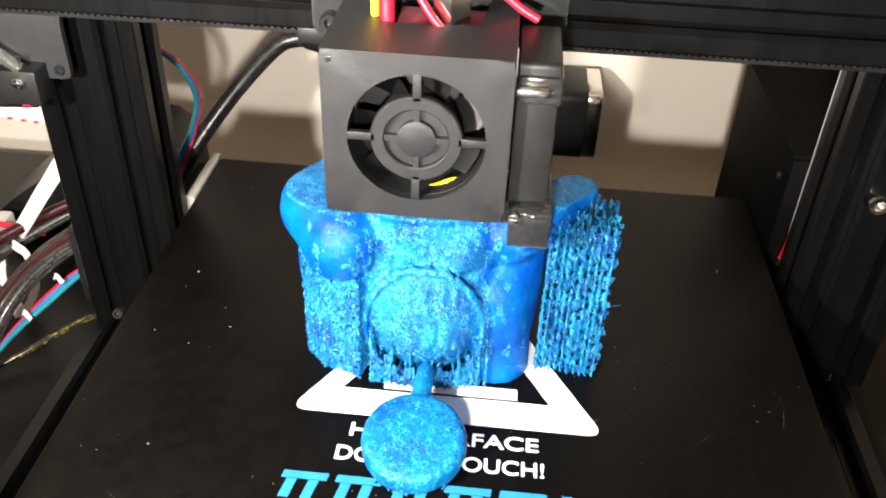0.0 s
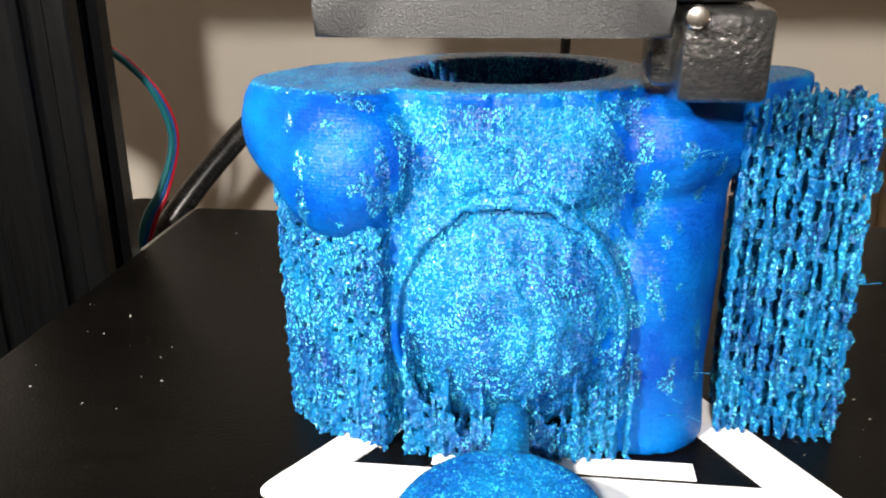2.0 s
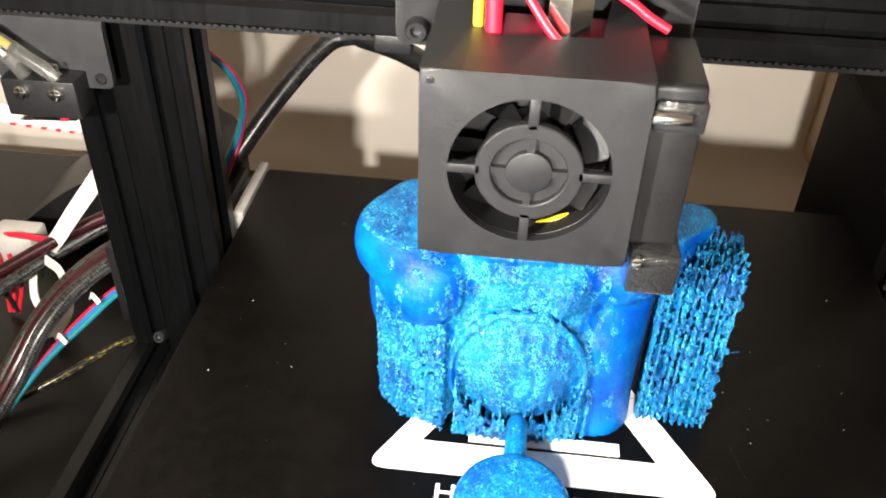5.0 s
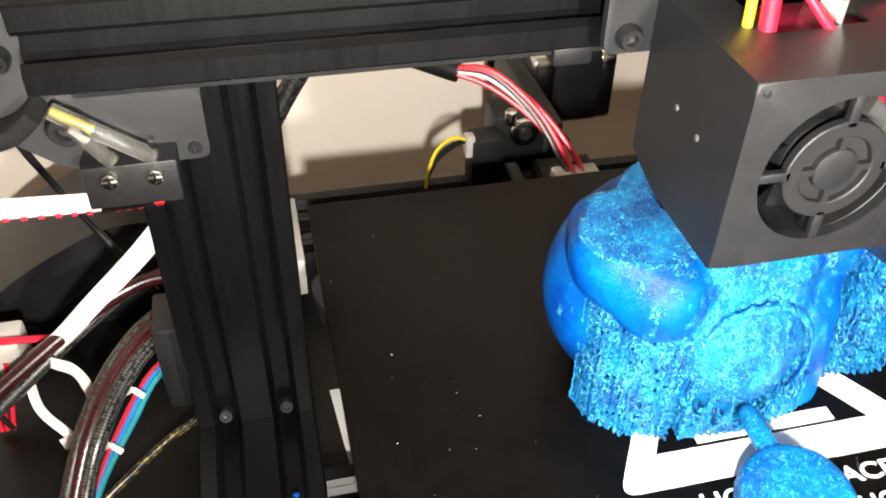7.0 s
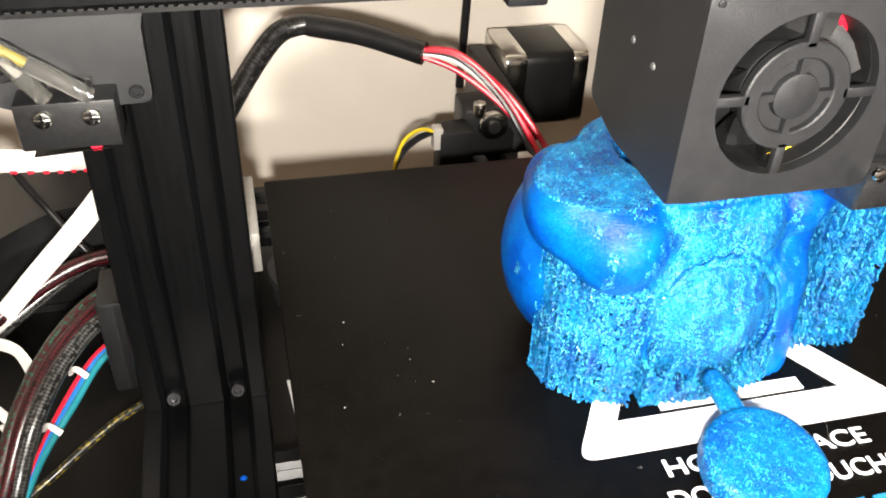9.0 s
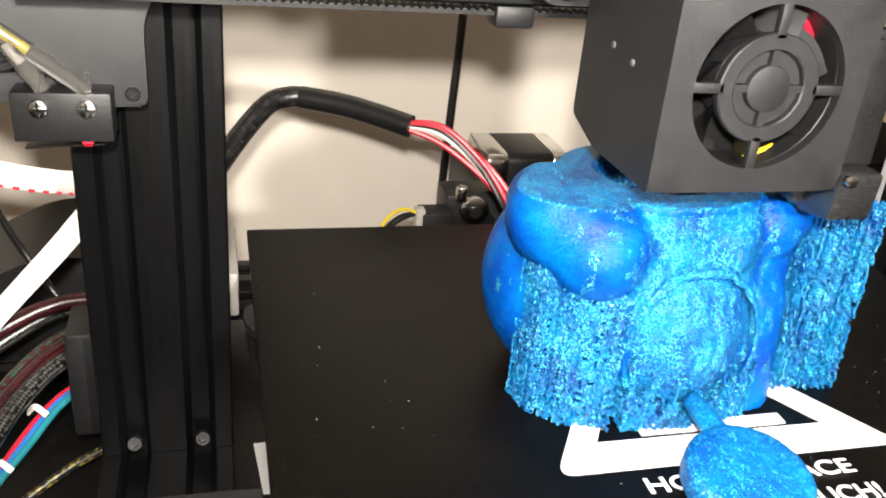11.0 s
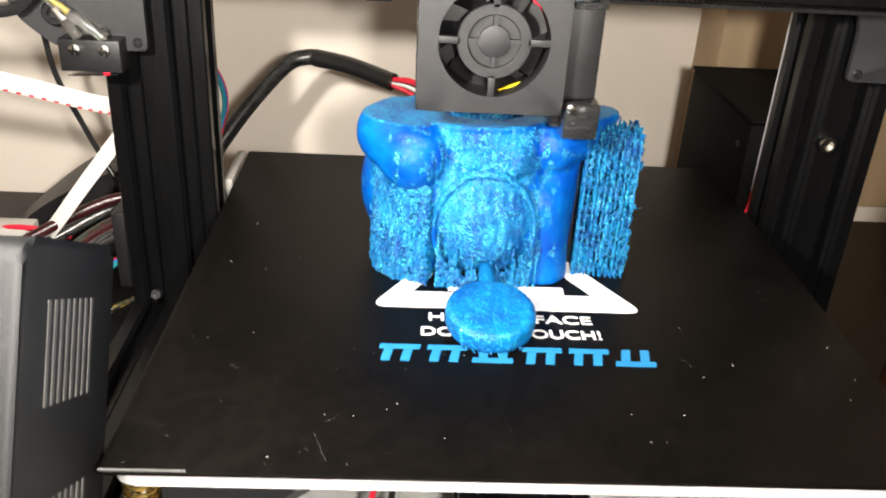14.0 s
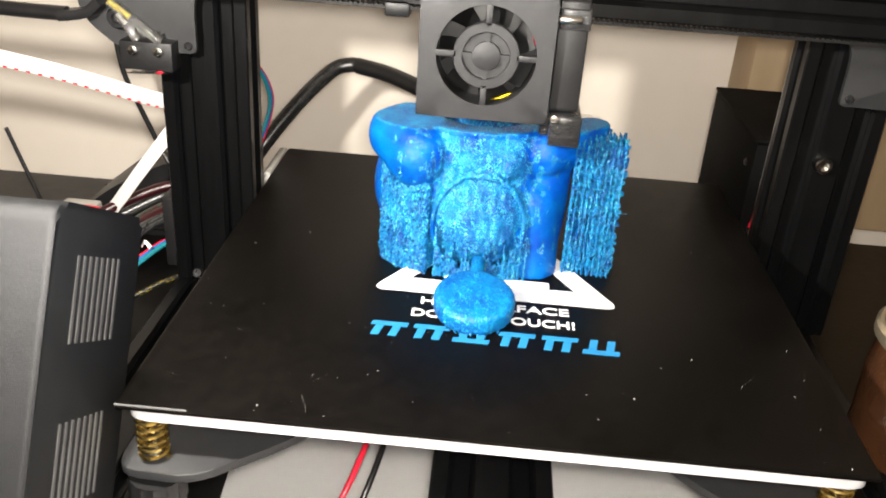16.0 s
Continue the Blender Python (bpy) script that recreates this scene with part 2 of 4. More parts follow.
def add_box(bm, x0, x1, y0, y1, z0, z1, bevel=0.0, seg=2, m=None):
    v = [bm.verts.new((x, y, z)) for x in (x0, x1) for y in (y0, y1) for z in (z0, z1)]
    f = [bm.faces.new([v[i] for i in q]) for q in ((0, 1, 3, 2), (4, 6, 7, 5), (0, 4, 5, 1), (2, 3, 7, 6), (0, 2, 6, 4), (1, 5, 7, 3))]
    new_v = v
    if bevel:
        e = list({e for q in f for e in q.edges})
        out = bmesh.ops.bevel(bm, geom=e, offset=bevel, segments=seg, affect="EDGES", profile=0.5)
        new_v = list({w for w in v if w.is_valid} | set(out["verts"]))
    if m is not None:
        bmesh.ops.transform(bm, matrix=m, verts=new_v)
    return bm


def box(*a, **k):
    return add_box(bmesh.new(), *a, **k)


def add_cyl(bm, a, b, r, seg=20, r2=None, bevel=0.0):
    a, b = Vector(a), Vector(b)
    m = Matrix.Translation((a + b) / 2) @ (b - a).to_track_quat("Z", "Y").to_matrix().to_4x4()
    out = bmesh.ops.create_cone(bm, cap_ends=True, segments=seg, radius1=r, radius2=r if r2 is None else r2, depth=(b - a).length, matrix=m)
    if bevel:
        caps = {f for v in out["verts"] for f in v.link_faces if len(f.verts) > 4}
        e = list({e for f in caps for e in f.edges})
        bmesh.ops.bevel(bm, geom=e, offset=bevel, segments=2, affect="EDGES", profile=0.5)
    return bm


def cyl(*a, **k):
    return add_cyl(bmesh.new(), *a, **k)


def spline(pts, n=8):
    """Points of a smooth curve through the given ones."""
    p = [Vector(q) for q in pts]
    p = [2 * p[0] - p[1]] + p + [2 * p[-1] - p[-2]]
    out = []
    for i in range(1, len(p) - 2):
        for k in range(n):
            t = k / n
            out.append(0.5 * (2 * p[i] + (p[i + 1] - p[i - 1]) * t + (2 * p[i - 1] - 5 * p[i] + 4 * p[i + 1] - p[i + 2]) * t * t + (3 * p[i] - p[i - 1] - 3 * p[i + 1] + p[i + 2]) * t ** 3))
    return out + [p[-2]]


def tube(pts, r, seg=10, n=8, flat=None, up=(0, 0, 1), bm=None):
    """A round cable, or with flat=(width, thickness) a ribbon, along a smooth line."""
    bm = bm or bmesh.new()
    uvl = bm.loops.layers.uv.verify()
    line = spline(pts, n)
    rings, along, side = [], [0.0], None
    for i, c in enumerate(line):
        d = (line[min(i + 1, len(line) - 1)] - line[max(i - 1, 0)]).normalized()
        if side is None:
            side = d.cross(Vector(up))
            if side.length < 1e-4:
                side = d.cross(Vector((1, 0, 0)))
        side = (side - d * side.dot(d)).normalized()
        nrm = side.cross(d)
        w, h = (r, r) if flat is None else (flat[0] / 2, flat[1] / 2)
        if flat is None:
            ring = [bm.verts.new(c + side * w * math.cos(2 * math.pi * k / seg) + nrm * h * math.sin(2 * math.pi * k / seg)) for k in range(seg)]
        else:
            ring = [bm.verts.new(c + side * w * s + nrm * h * u) for s, u in ((1, -0.6), (1, 0.6), (0.9, 1), (-0.9, 1), (-1, 0.6), (-1, -0.6), (-0.9, -1), (0.9, -1))]
        rings.append(ring)
        if i:
            along.append(along[-1] + (c - line[i - 1]).length)
    k = len(rings[0])
    for i in range(len(rings) - 1):
        for j in range(k):
            f = bm.faces.new((rings[i][j], rings[i][(j + 1) % k], rings[i + 1][(j + 1) % k], rings[i + 1][j]))
            for lp, (u, v) in zip(f.loops, ((j, i), (j + 1, i), (j + 1, i + 1), (j, i + 1))):
                lp[uvl].uv = (u / k, along[v])
    bm.faces.new(rings[0][::-1])
    bm.faces.new(rings[-1])
    return bm


def extrude(poly, to_world, a, b, bm=None, bevel=0.0):
    """A solid from a plane outline; to_world(u, v, w) gives a place."""
    bm = bm or bmesh.new()
    lo = [bm.verts.new(to_world(u, v, a)) for u, v in poly]
    hi = [bm.verts.new(to_world(u, v, b)) for u, v in poly]
    caps = [bm.faces.new(lo[::-1]), bm.faces.new(hi)]
    n = len(poly)
    for i in range(n):
        bm.faces.new((lo[i], lo[(i + 1) % n], hi[(i + 1) % n], hi[i]))
    if bevel:
        e = list({e for f in caps for e in f.edges})
        bmesh.ops.bevel(bm, geom=e, offset=bevel, segments=2, affect="EDGES", profile=0.5)
    return bm


def rounded(points, radius, n=6):
    """Round the corners of an outline."""
    out, m = [], len(points)
    rs = radius if isinstance(radius, (list, tuple)) else [radius] * m
    for i in range(m):
        p, a, b = Vector(points[i]), Vector(points[i - 1]), Vector(points[(i + 1) % m])
        r = rs[i]
        if r <= 0:
            out.append(tuple(p))
            continue
        p0, p1 = p + (a - p).normalized() * r, p + (b - p).normalized() * r
        for k in range(n + 1):
            t = k / n
            out.append(tuple((1 - t) ** 2 * p0 + 2 * t * (1 - t) * p + t * t * p1))
    return out


def slot_side(length, count):
    """One side of a slotted aluminium bar, from 0 to length, depth inward positive."""
    pts = []
    for k in range(count):
        c = 0.01 + 0.02 * k
        pts += [(c - 0.0046, 0), (c - 0.0031, 0.0016), (c - 0.0031, 0.002), (c - 0.0054, 0.002), (c - 0.0054, 0.0034), (c - 0.0028, 0.0061),
                (c + 0.0028, 0.0061), (c + 0.0054, 0.0034), (c + 0.0054, 0.002), (c + 0.0031, 0.002), (c + 0.0031, 0.0016), (c + 0.0046, 0)]
    return pts


def bar_outline(wide, deep):
    """Outline of a wide x deep slotted bar round its middle, in cells of 20 mm."""
    w, d = 0.02 * wide, 0.02 * deep
    out = [(-w / 2 + u, -d / 2 + v) for u, v in [(0.0006, 0)] + slot_side(w, wide) + [(w - 0.0006, 0)]]
    out += [(w / 2 - v, -d / 2 + u) for u, v in [(0.0006, 0)] + slot_side(d, deep) + [(d - 0.0006, 0)]]
    out += [(w / 2 - u, d / 2 - v) for u, v in [(0.0006, 0)] + slot_side(w, wide) + [(w - 0.0006, 0)]]
    out += [(-w / 2 + v, d / 2 - u) for u, v in [(0.0006, 0)] + slot_side(d, deep) + [(d - 0.0006, 0)]]
    return out


def add_bolt(bm, at, way, r, h):
    """A socket-head bolt: rounded head with a recess."""
    at, way = Vector(at), Vector(way).normalized()
    m = Matrix.Translation(at) @ way.to_track_quat("Z", "Y").to_matrix().to_4x4()
    prof = [(r, -h), (r, h * 0.55), (r * 0.82, h), (r * 0.5, h), (r * 0.45, h * 0.3), (0, h * 0.3)]
    seg = 16
    rings = []
    for rr, z in prof[:-1]:
        rings.append([bm.verts.new(m @ Vector((rr * math.cos(2 * math.pi * k / seg), rr * math.sin(2 * math.pi * k / seg), z))) for k in range(seg)])
    for a, b in zip(rings, rings[1:]):
        for k in range(seg):
            bm.faces.new((a[k], a[(k + 1) % seg], b[(k + 1) % seg], b[k]))
    bm.faces.new(rings[-1])
    bm.faces.new(rings[0][::-1])
    return bm


def bolt(at, way, r, h):
    return add_bolt(bmesh.new(), at, way, r, h)


def value_noise(x, y, z, cell, seed):
    """Smooth random field from -1 to 1 on numpy arrays."""
    g = np.random.default_rng(seed).uniform(-1, 1, (64, 64, 64))
    out = []
    p = [np.asarray(a, float) / c + 20.0 for a, c in zip((x, y, z), cell)]
    i = [np.floor(a).astype(int) for a in p]
    f = [a - b for a, b in zip(p, i)]
    f = [a * a * (3 - 2 * a) for a in f]
    tot = 0
    for dx in (0, 1):
        for dy in (0, 1):
            for dz in (0, 1):
                w = (f[0] if dx else 1 - f[0]) * (f[1] if dy else 1 - f[1]) * (f[2] if dz else 1 - f[2])
                tot = tot + w * g[(i[0] + dx) % 64, (i[1] + dy) % 64, (i[2] + dz) % 64]
    return tot


def surface(field, lo, hi, h):
    """The zero surface of field(x, y, z) as vertices and quads (surface nets)."""
    ax = [np.arange(a, b + h, h) for a, b in zip(lo, hi)]
    X, Y, Z = np.meshgrid(*ax, indexing="ij")
    F = field(X, Y, Z)
    pos = np.stack([X, Y, Z], -1)
    ins = F < 0
    n = [s - 1 for s in F.shape]

    def at(a, d):
        return a[d[0]:d[0] + n[0], d[1]:d[1] + n[1], d[2]:d[2] + n[2]]

    total, count = np.zeros((*n, 3)), np.zeros(n)
    corners = [(i, j, k) for i in (0, 1) for j in (0, 1) for k in (0, 1)]
    for a in corners:
        for axis in range(3):
            if a[axis] == 0:
                b = tuple(1 if q == axis else a[q] for q in range(3))
                cross = at(ins, a) != at(ins, b)
                fa, fb = at(F, a), at(F, b)
                t = np.where(cross, fa / np.where(cross, fa - fb, 1), 0)[..., None]
                total += np.where(cross[..., None], at(pos, a) * (1 - t) + at(pos, b) * t, 0)
                count += cross
    act = count > 0
    idx = np.full(n, -1)
    idx[act] = np.arange(act.sum())
    verts = total[act] / count[act][:, None]
    quads = []
    for axis in range(3):
        u, v = [(1, 2), (2, 0), (0, 1)][axis]
        sl = lambda du, dv: tuple(slice(None) if q == axis else (slice(1 + (du if q == u else dv) - 1, n[q] - 1 + (du if q == u else dv))) for q in range(3))
        a = [slice(0, n[axis])] * 3
        b = [slice(0, n[axis])] * 3
        for q in (u, v):
            a[q] = b[q] = slice(1, n[q])
        b[axis] = slice(1, n[axis] + 1)
        ia, ib = ins[tuple(a)], ins[tuple(b)]
        c = [idx[sl(du, dv)] for du, dv in ((0, 0), (1, 0), (1, 1), (0, 1))]
        for m, order in ((ia & ~ib, (0, 1, 2, 3)), (~ia & ib, (3, 2, 1, 0))):
            quads.append(np.stack([c[o][m] for o in order], -1))
    return verts, np.concatenate(quads)


def field_mesh(name, field, lo, hi, h, mat):
    v, q = surface(field, lo, hi, h)
    me = bpy.data.meshes.new(name)
    me.from_pydata(v.tolist(), [], q.tolist())
    me.materials.append(mat)
    for p in me.polygons:
        p.use_smooth = True
    return me


def ball(x, y, z, c, r):
    k = np.sqrt(((x - c[0]) / r[0]) ** 2 + ((y - c[1]) / r[1]) ** 2 + ((z - c[2]) / r[2]) ** 2)
    return (k - 1) * min(r)


def limb(x, y, z, a, b, ra, rb):
    a, b = np.array(a), np.array(b)
    d = b - a
    t = np.clip(((x - a[0]) * d[0] + (y - a[1]) * d[1] + (z - a[2]) * d[2]) / d.dot(d), 0, 1)
    return np.sqrt((x - a[0] - t * d[0]) ** 2 + (y - a[1] - t * d[1]) ** 2 + (z - a[2] - t * d[2]) ** 2) - (ra + (rb - ra) * t)


def blend(a, b, k):
    h = np.clip(0.5 + 0.5 * (b - a) / k, 0, 1)
    return b + (a - b) * h - k * h * (1 - h)


# ---------------------------------------------------------------- the room
TABLE_Z, WALL_Y = -0.079, 0.30
solo("wall_back", box(-1.6, 1.6, WALL_Y, WALL_Y + 0.1, -0.8, 1.6), WALL, "plain cream painted wall behind the printer", "wall", kind="structure", smooth=False)
solo("wall_left", box(-1.7, -1.6, -1.8, WALL_Y, -0.8, 1.6), WALL, "plain cream painted side wall of the room", "wall", kind="structure", smooth=False)
solo("wall_right", box(1.6, 1.7, -1.8, WALL_Y, -0.8, 1.6), WALL, "plain cream painted side wall of the room", "wall", kind="structure", smooth=False)
solo("wall_front", box(-1.6, 1.6, -1.9, -1.8, -0.8, 1.6), WALL, "plain cream painted wall facing the printer", "wall", kind="structure", smooth=False)
solo("ceiling", box(-1.7, 1.7, -1.9, WALL_Y + 0.1, 1.6, 1.7), CEILING, "plain white painted ceiling", "ceiling", kind="structure", smooth=False)
solo("floor", box(-1.7, 1.7, -1.9, WALL_Y + 0.1, -0.9, -0.8), CARD, "brown wooden floor of the room", "floor", kind="structure", smooth=False)

table = thing("table", "black laminate table that the printer stands on", "table", (0, 0, TABLE_Z))
part("tabletop", box(-0.75, 0.75, -0.5, 0.234, TABLE_Z - 0.025, TABLE_Z, bevel=0.002), TABLE, table)
for sx in (-0.7, 0.7):
    for sy in (-0.45, 0.19):
        part("leg", box(sx - 0.025, sx + 0.025, sy - 0.025, sy + 0.025, -0.8, TABLE_Z - 0.025), TABLE, table)

bm = bmesh.new()
for i in range(13):
    for j in range(13):
        bm.verts.new((-0.096 + 0.205 * i / 12 - 0.0266 * (j / 12 - 0.5), -0.25 + 0.345 * j / 12, TABLE_Z + 0.0012 + 0.0006 * math.sin(i * 0.9) * math.cos(j * 0.6)))
bm.verts.ensure_lookup_table()
for i in range(12):
    for j in range(12):
        bm.faces.new([bm.verts[q] for q in (i * 13 + j, i * 13 + 13 + j, i * 13 + 14 + j, i * 13 + j + 1)])
bmesh.ops.solidify(bm, geom=bm.faces[:], thickness=0.0003)
solo("paper_sheet", bm, PAPER, "blank white paper sheet lying under the printer", "paper")

# ---------------------------------------------------------------- printer frame
UP_Y, UP_X, BASE_Z = 0.0775, 0.1365, -0.0565
frame_thing = thing("printer_frame", "black slotted aluminium frame of a desktop printer", "printer frame", (0, 0.08, TABLE_Z))
o42 = bar_outline(2, 1)
for s in (-1, 1):
    part("upright", extrude(o42, lambda u, v, w, s=s: (s * UP_X + 0.0026 * (s + 1) + u, UP_Y + v, w), BASE_Z + 0.0002, 0.34), ALU_BLACK, frame_thing)
    part("base_rail", extrude(o42, lambda u, v, w, s=s: (s * UP_X + u, w, BASE_Z - 0.01 + v), -0.17, 0.2), ALU_BLACK, frame_thing)
    for fy in (-0.15, 0.18):
        part("foot", cyl((s * UP_X, fy, TABLE_Z), (s * UP_X, fy, BASE_Z - 0.02), 0.011, r2=0.009, bevel=0.001), PLASTIC, frame_thing)
    for dx in (-0.0104, 0.0104):
        part("corner_bolt", bolt((s * UP_X + dx, 0.0705, BASE_Z + 0.002), (0, -1, 0.55), 0.0026, 0.0024), DARK_STEEL, frame_thing, "threaded steel bolt in the slot")
part("rear_beam", extrude(bar_outline(1, 1), lambda u, v, w: (w, 0.185 + u, -0.0627 + v), -0.1163, 0.1163), ALU_BLACK, frame_thing)
part("front_beam", extrude(bar_outline(1, 1), lambda u, v, w: (w, 0.03 + u, -0.0632 + v), -0.1163, 0.1163), ALU_BLACK, frame_thing)
part("bed_rail", extrude(o42, lambda u, v, w: (0.0025 + u, w, -0.0445 + v), -0.135, 0.1745), ALU_BLACK, frame_thing, "black slotted rail under the bed")
part("rail_end_cap", box(-0.0065, 0.0115, -0.1385, -0.1352, -0.053, -0.036, bevel=0.001), STEEL_BLACK, frame_thing)
part("top_beam", extrude(o42, lambda u, v, w: (w, UP_Y + u * 0.5, 0.351 + v), -0.1565, 0.1565), ALU_BLACK, frame_thing)
part("upright_bolt", bolt((0.1395, 0.0665, 0.0310), (0, -1, 0), 0.0042, 0.003), CHROME, frame_thing, "bright steel socket bolt")
part("side_bracket", box(-0.1175, -0.1135, 0.0885, 0.125, -0.020, -0.0045, bevel=0.0006), SILVER_DULL, frame_thing, "pale metal angle bracket")

# gantry
GZ = 0.1030
gantry = thing("gantry", "black slotted cross beam carrying the print head", "gantry", (0, 0.043, GZ))
part("beam", extrude(bar_outline(1, 1), lambda u, v, w: (w, 0.0435 + u, GZ + v), -0.1675, 0.185), ALU_BLACK, gantry)
bm = bmesh.new()
add_box(bm, -0.16, 0.178, 0.038, 0.044, 0.0898, 0.0908)
part("belt", bm, W_BLACK, gantry, "toothed black rubber drive belt")
bm = bmesh.new()
for k in range(168):
    x = -0.159 + 0.002 * k
    add_box(bm, x, x + 0.0011, 0.0381, 0.0439, 0.0906, 0.0912)
part("belt_teeth", bm, PLASTIC, gantry)


def side_plate(s):
    """Steel plate that carries one end of the cross beam; s = -1 or 1."""
    base = thing("carriage_plate", "dark grey steel plate holding the cross beam end", "plate", (s * 0.155, 0.0585, 0.08), "carriage plates")
    out = rounded([(-0.1292, 0.125), (-0.1292, 0.0915), (-0.1352, 0.084), (-0.1352, 0.0608), (-0.168, 0.0603), (-0.185, 0.074), (-0.185, 0.125)], [0.002, 0.004, 0.006, 0.002, 0.006, 0.009, 0.002])
    part("plate", extrude(out, lambda u, v, w: (-s * u, w, v), 0.0555, 0.058, bevel=0.0003), STEEL_BLACK, base)
    part("bolt", bolt((s * 0.1665, 0.0535, 0.0745), (0, -1, 0), 0.0048, 0.0028), DARK_STEEL, base, "black socket bolt")
    part("corner_screw", bolt((s * 0.1386, 0.0553, 0.0640), (0, -1, 0), 0.0018, 0.0008), DARK_STEEL, base)
    part("upper_bolt", bolt((s * 0.177, 0.0538, 0.0925), (0, -1, 0), 0.003, 0.0024), DARK_STEEL, base)
    part("roller", cyl((s * 0.1665, 0.0586, 0.0745), (s * 0.1665, 0.0665, 0.0745), 0.0115, seg=32, bevel=0.002), PLASTIC, base)
    return base


side_plate(-1)
side_plate(1)

switch = thing("limit_switch", "black micro switch with a steel lever and two screws", "switch", (-0.152, 0.048, 0.062))
part("body", box(-0.1635, -0.1412, 0.0445, 0.0552, 0.0562, 0.0682, bevel=0.0005), PLASTIC, switch)
for sx in (-0.1572, -0.1466):
    bm = cyl((sx, 0.0446, 0.0648), (sx, 0.0425, 0.0648), 0.0021, bevel=0.0005)
    add_box(bm, sx - 0.0018, sx + 0.0018, 0.0421, 0.0427, 0.0645, 0.0651)
    add_box(bm, sx - 0.0003, sx + 0.0003, 0.0421, 0.0427, 0.063, 0.0666)
    part("screw", bm, CHROME, switch, "bright cross-head screw")
part("lever", extrude([(-0.1615, 0.0546), (-0.1435, 0.0556), (-0.1435, 0.0552), (-0.1615, 0.0541)], lambda u, v, w: (u, w, v), 0.0455, 0.0515), CHROME, switch, "thin steel lever")
part("button", box(-0.1487, -0.1462, 0.0455, 0.0485, 0.0547, 0.0563, bevel=0.0003), W_RED, switch, "small red push button")
for dx, dz, end, c in ((0.0035, -0.0045, -0.1560, W_WHITE), (0.0, 0.0, -0.1462, W_YELLOW)):
    a, b = (-0.1665 + dx, 0.046, 0.0838 + dz), (end, 0.0462, 0.0685)
    m = tuple((p + q) / 2 for p, q in zip(a, b))
    t = part("shrink_tube", tube([a, m, b], 0.0021, 12), CLEAR, switch, "clear shrink tube over a wire end")
    part("wire", tube([a, tuple(p * 0.6 + q * 0.4 for p, q in zip(a, b))], 0.0009, 8), c, t)
    part("terminal", box(end - 0.0006, end + 0.0006, 0.0458, 0.0466, 0.068, 0.073), CHROME, switch)
bm = tube([(-0.26, 0.05, 0.078), (-0.21, 0.05, 0.0765), (-0.186, 0.049, 0.0765)], 0.0032, 12)
part("tape_sleeve", bm, W_BLACK, switch, "black cable sleeve of the switch")
part("tape_wrap", tube([(-0.188, 0.0485, 0.076), (-0.176, 0.0475, 0.0785), (-0.1690, 0.0465, 0.0840)], 0.0036, 10, flat=(0.009, 0.004)), PLASTIC, switch, "black electrical tape round the wires")
switch.location += Vector((-0.0017, 0.0025, -0.0019))

# ---------------------------------------------------------------- bed
Y = 0.003
bed = thing("heated_bed", "square heated bed with black build surface and white edge", "printer bed", (0, Y, -0.006))
plate = rounded([(-0.1075, -0.1085 + Y), (0.1085, -0.1085 + Y), (0.1085, 0.109 + Y), (-0.1075, 0.109 + Y)], 0.006)
part("plate", extrude(plate, lambda u, v, w: (u, v, w), -0.0056, -0.0013, bevel=0.0005), BED_EDGE, bed, "white edged aluminium plate")
surf = part("build_surface", extrude(rounded([(-0.11, -0.11 + Y), (0.11, -0.11 + Y), (0.11, 0.11 + Y), (-0.11, 0.11 + Y)], 0.0015, 3), lambda u, v, w: (u, v, w), -0.0011, 0.0, bevel=0.0002), MAT, bed, "matt black build surface with fine scratches")
bm = bmesh.new()
add_box(bm, -0.1098, -0.0885, -0.1097 + Y, -0.1092 + Y, 0.0001, 0.0005)
part("loose_edge", bm, SLOT_GREY, surf, "worn pale edge of the peeling corner")
carriage = part("carriage_plate", extrude(rounded([(-0.112, -0.110), (-0.088, -0.111), (-0.066, -0.092), (-0.03, -0.055), (0.035, -0.055), (0.066, -0.092), (0.088, -0.111), (0.112, -0.110), (0.112, -0.09), (0.05, -0.005), (0.112, 0.085), (0.112, 0.1), (0.09, 0.1), (0.04, 0.05), (-0.035, 0.05), (-0.09, 0.1), (-0.112, 0.1), (-0.112, 0.085), (-0.05, -0.005), (-0.112, -0.09)], 0.007, 4), lambda u, v, w: (u, v + Y, w), -0.0262, -0.0232, bevel=0.0004), STEEL_BLACK, bed, "black steel carriage plate under the bed")
for sx in (-1, 1):
    for sy in (-1, 1):
        cx, cy = sx * 0.1020, (-0.1032 if sy < 0 else 0.0955) + Y
        pts = [(cx + 0.0042 * math.cos(t * 0.5236), cy + 0.0042 * math.sin(t * 0.5236), -0.0228 + 0.0168 * t / 78) for t in range(79)]
        part("spring", tube(pts, 0.0007, 6, 1), BRASS, bed, "brass coloured coil spring")
        bm = bmesh.new()
        prof = [((0.0078 if k % 2 else 0.0088) * math.cos(math.pi * k / 14), (0.0078 if k % 2 else 0.0088) * math.sin(math.pi * k / 14)) for k in range(28)]
        part("knob", extrude(prof, lambda u, v, w, cx=cx, cy=cy: (cx + u, cy + v, w), -0.0405, -0.0295, bevel=0.0006), PLASTIC, bed, "ribbed black plastic levelling knob")
        part("screw", cyl((cx, cy, -0.042), (cx, cy, -0.0056), 0.0015, 10), CHROME, bed)
for k in (-1, 1):
    for j in (-0.03, 0.03):
        part("wheel", cyl((0.0025 + k * 0.0305, j, -0.0445), (0.0025 + k * 0.0215, j, -0.0445), 0.008, 24, bevel=0.0015), PLASTIC, bed)


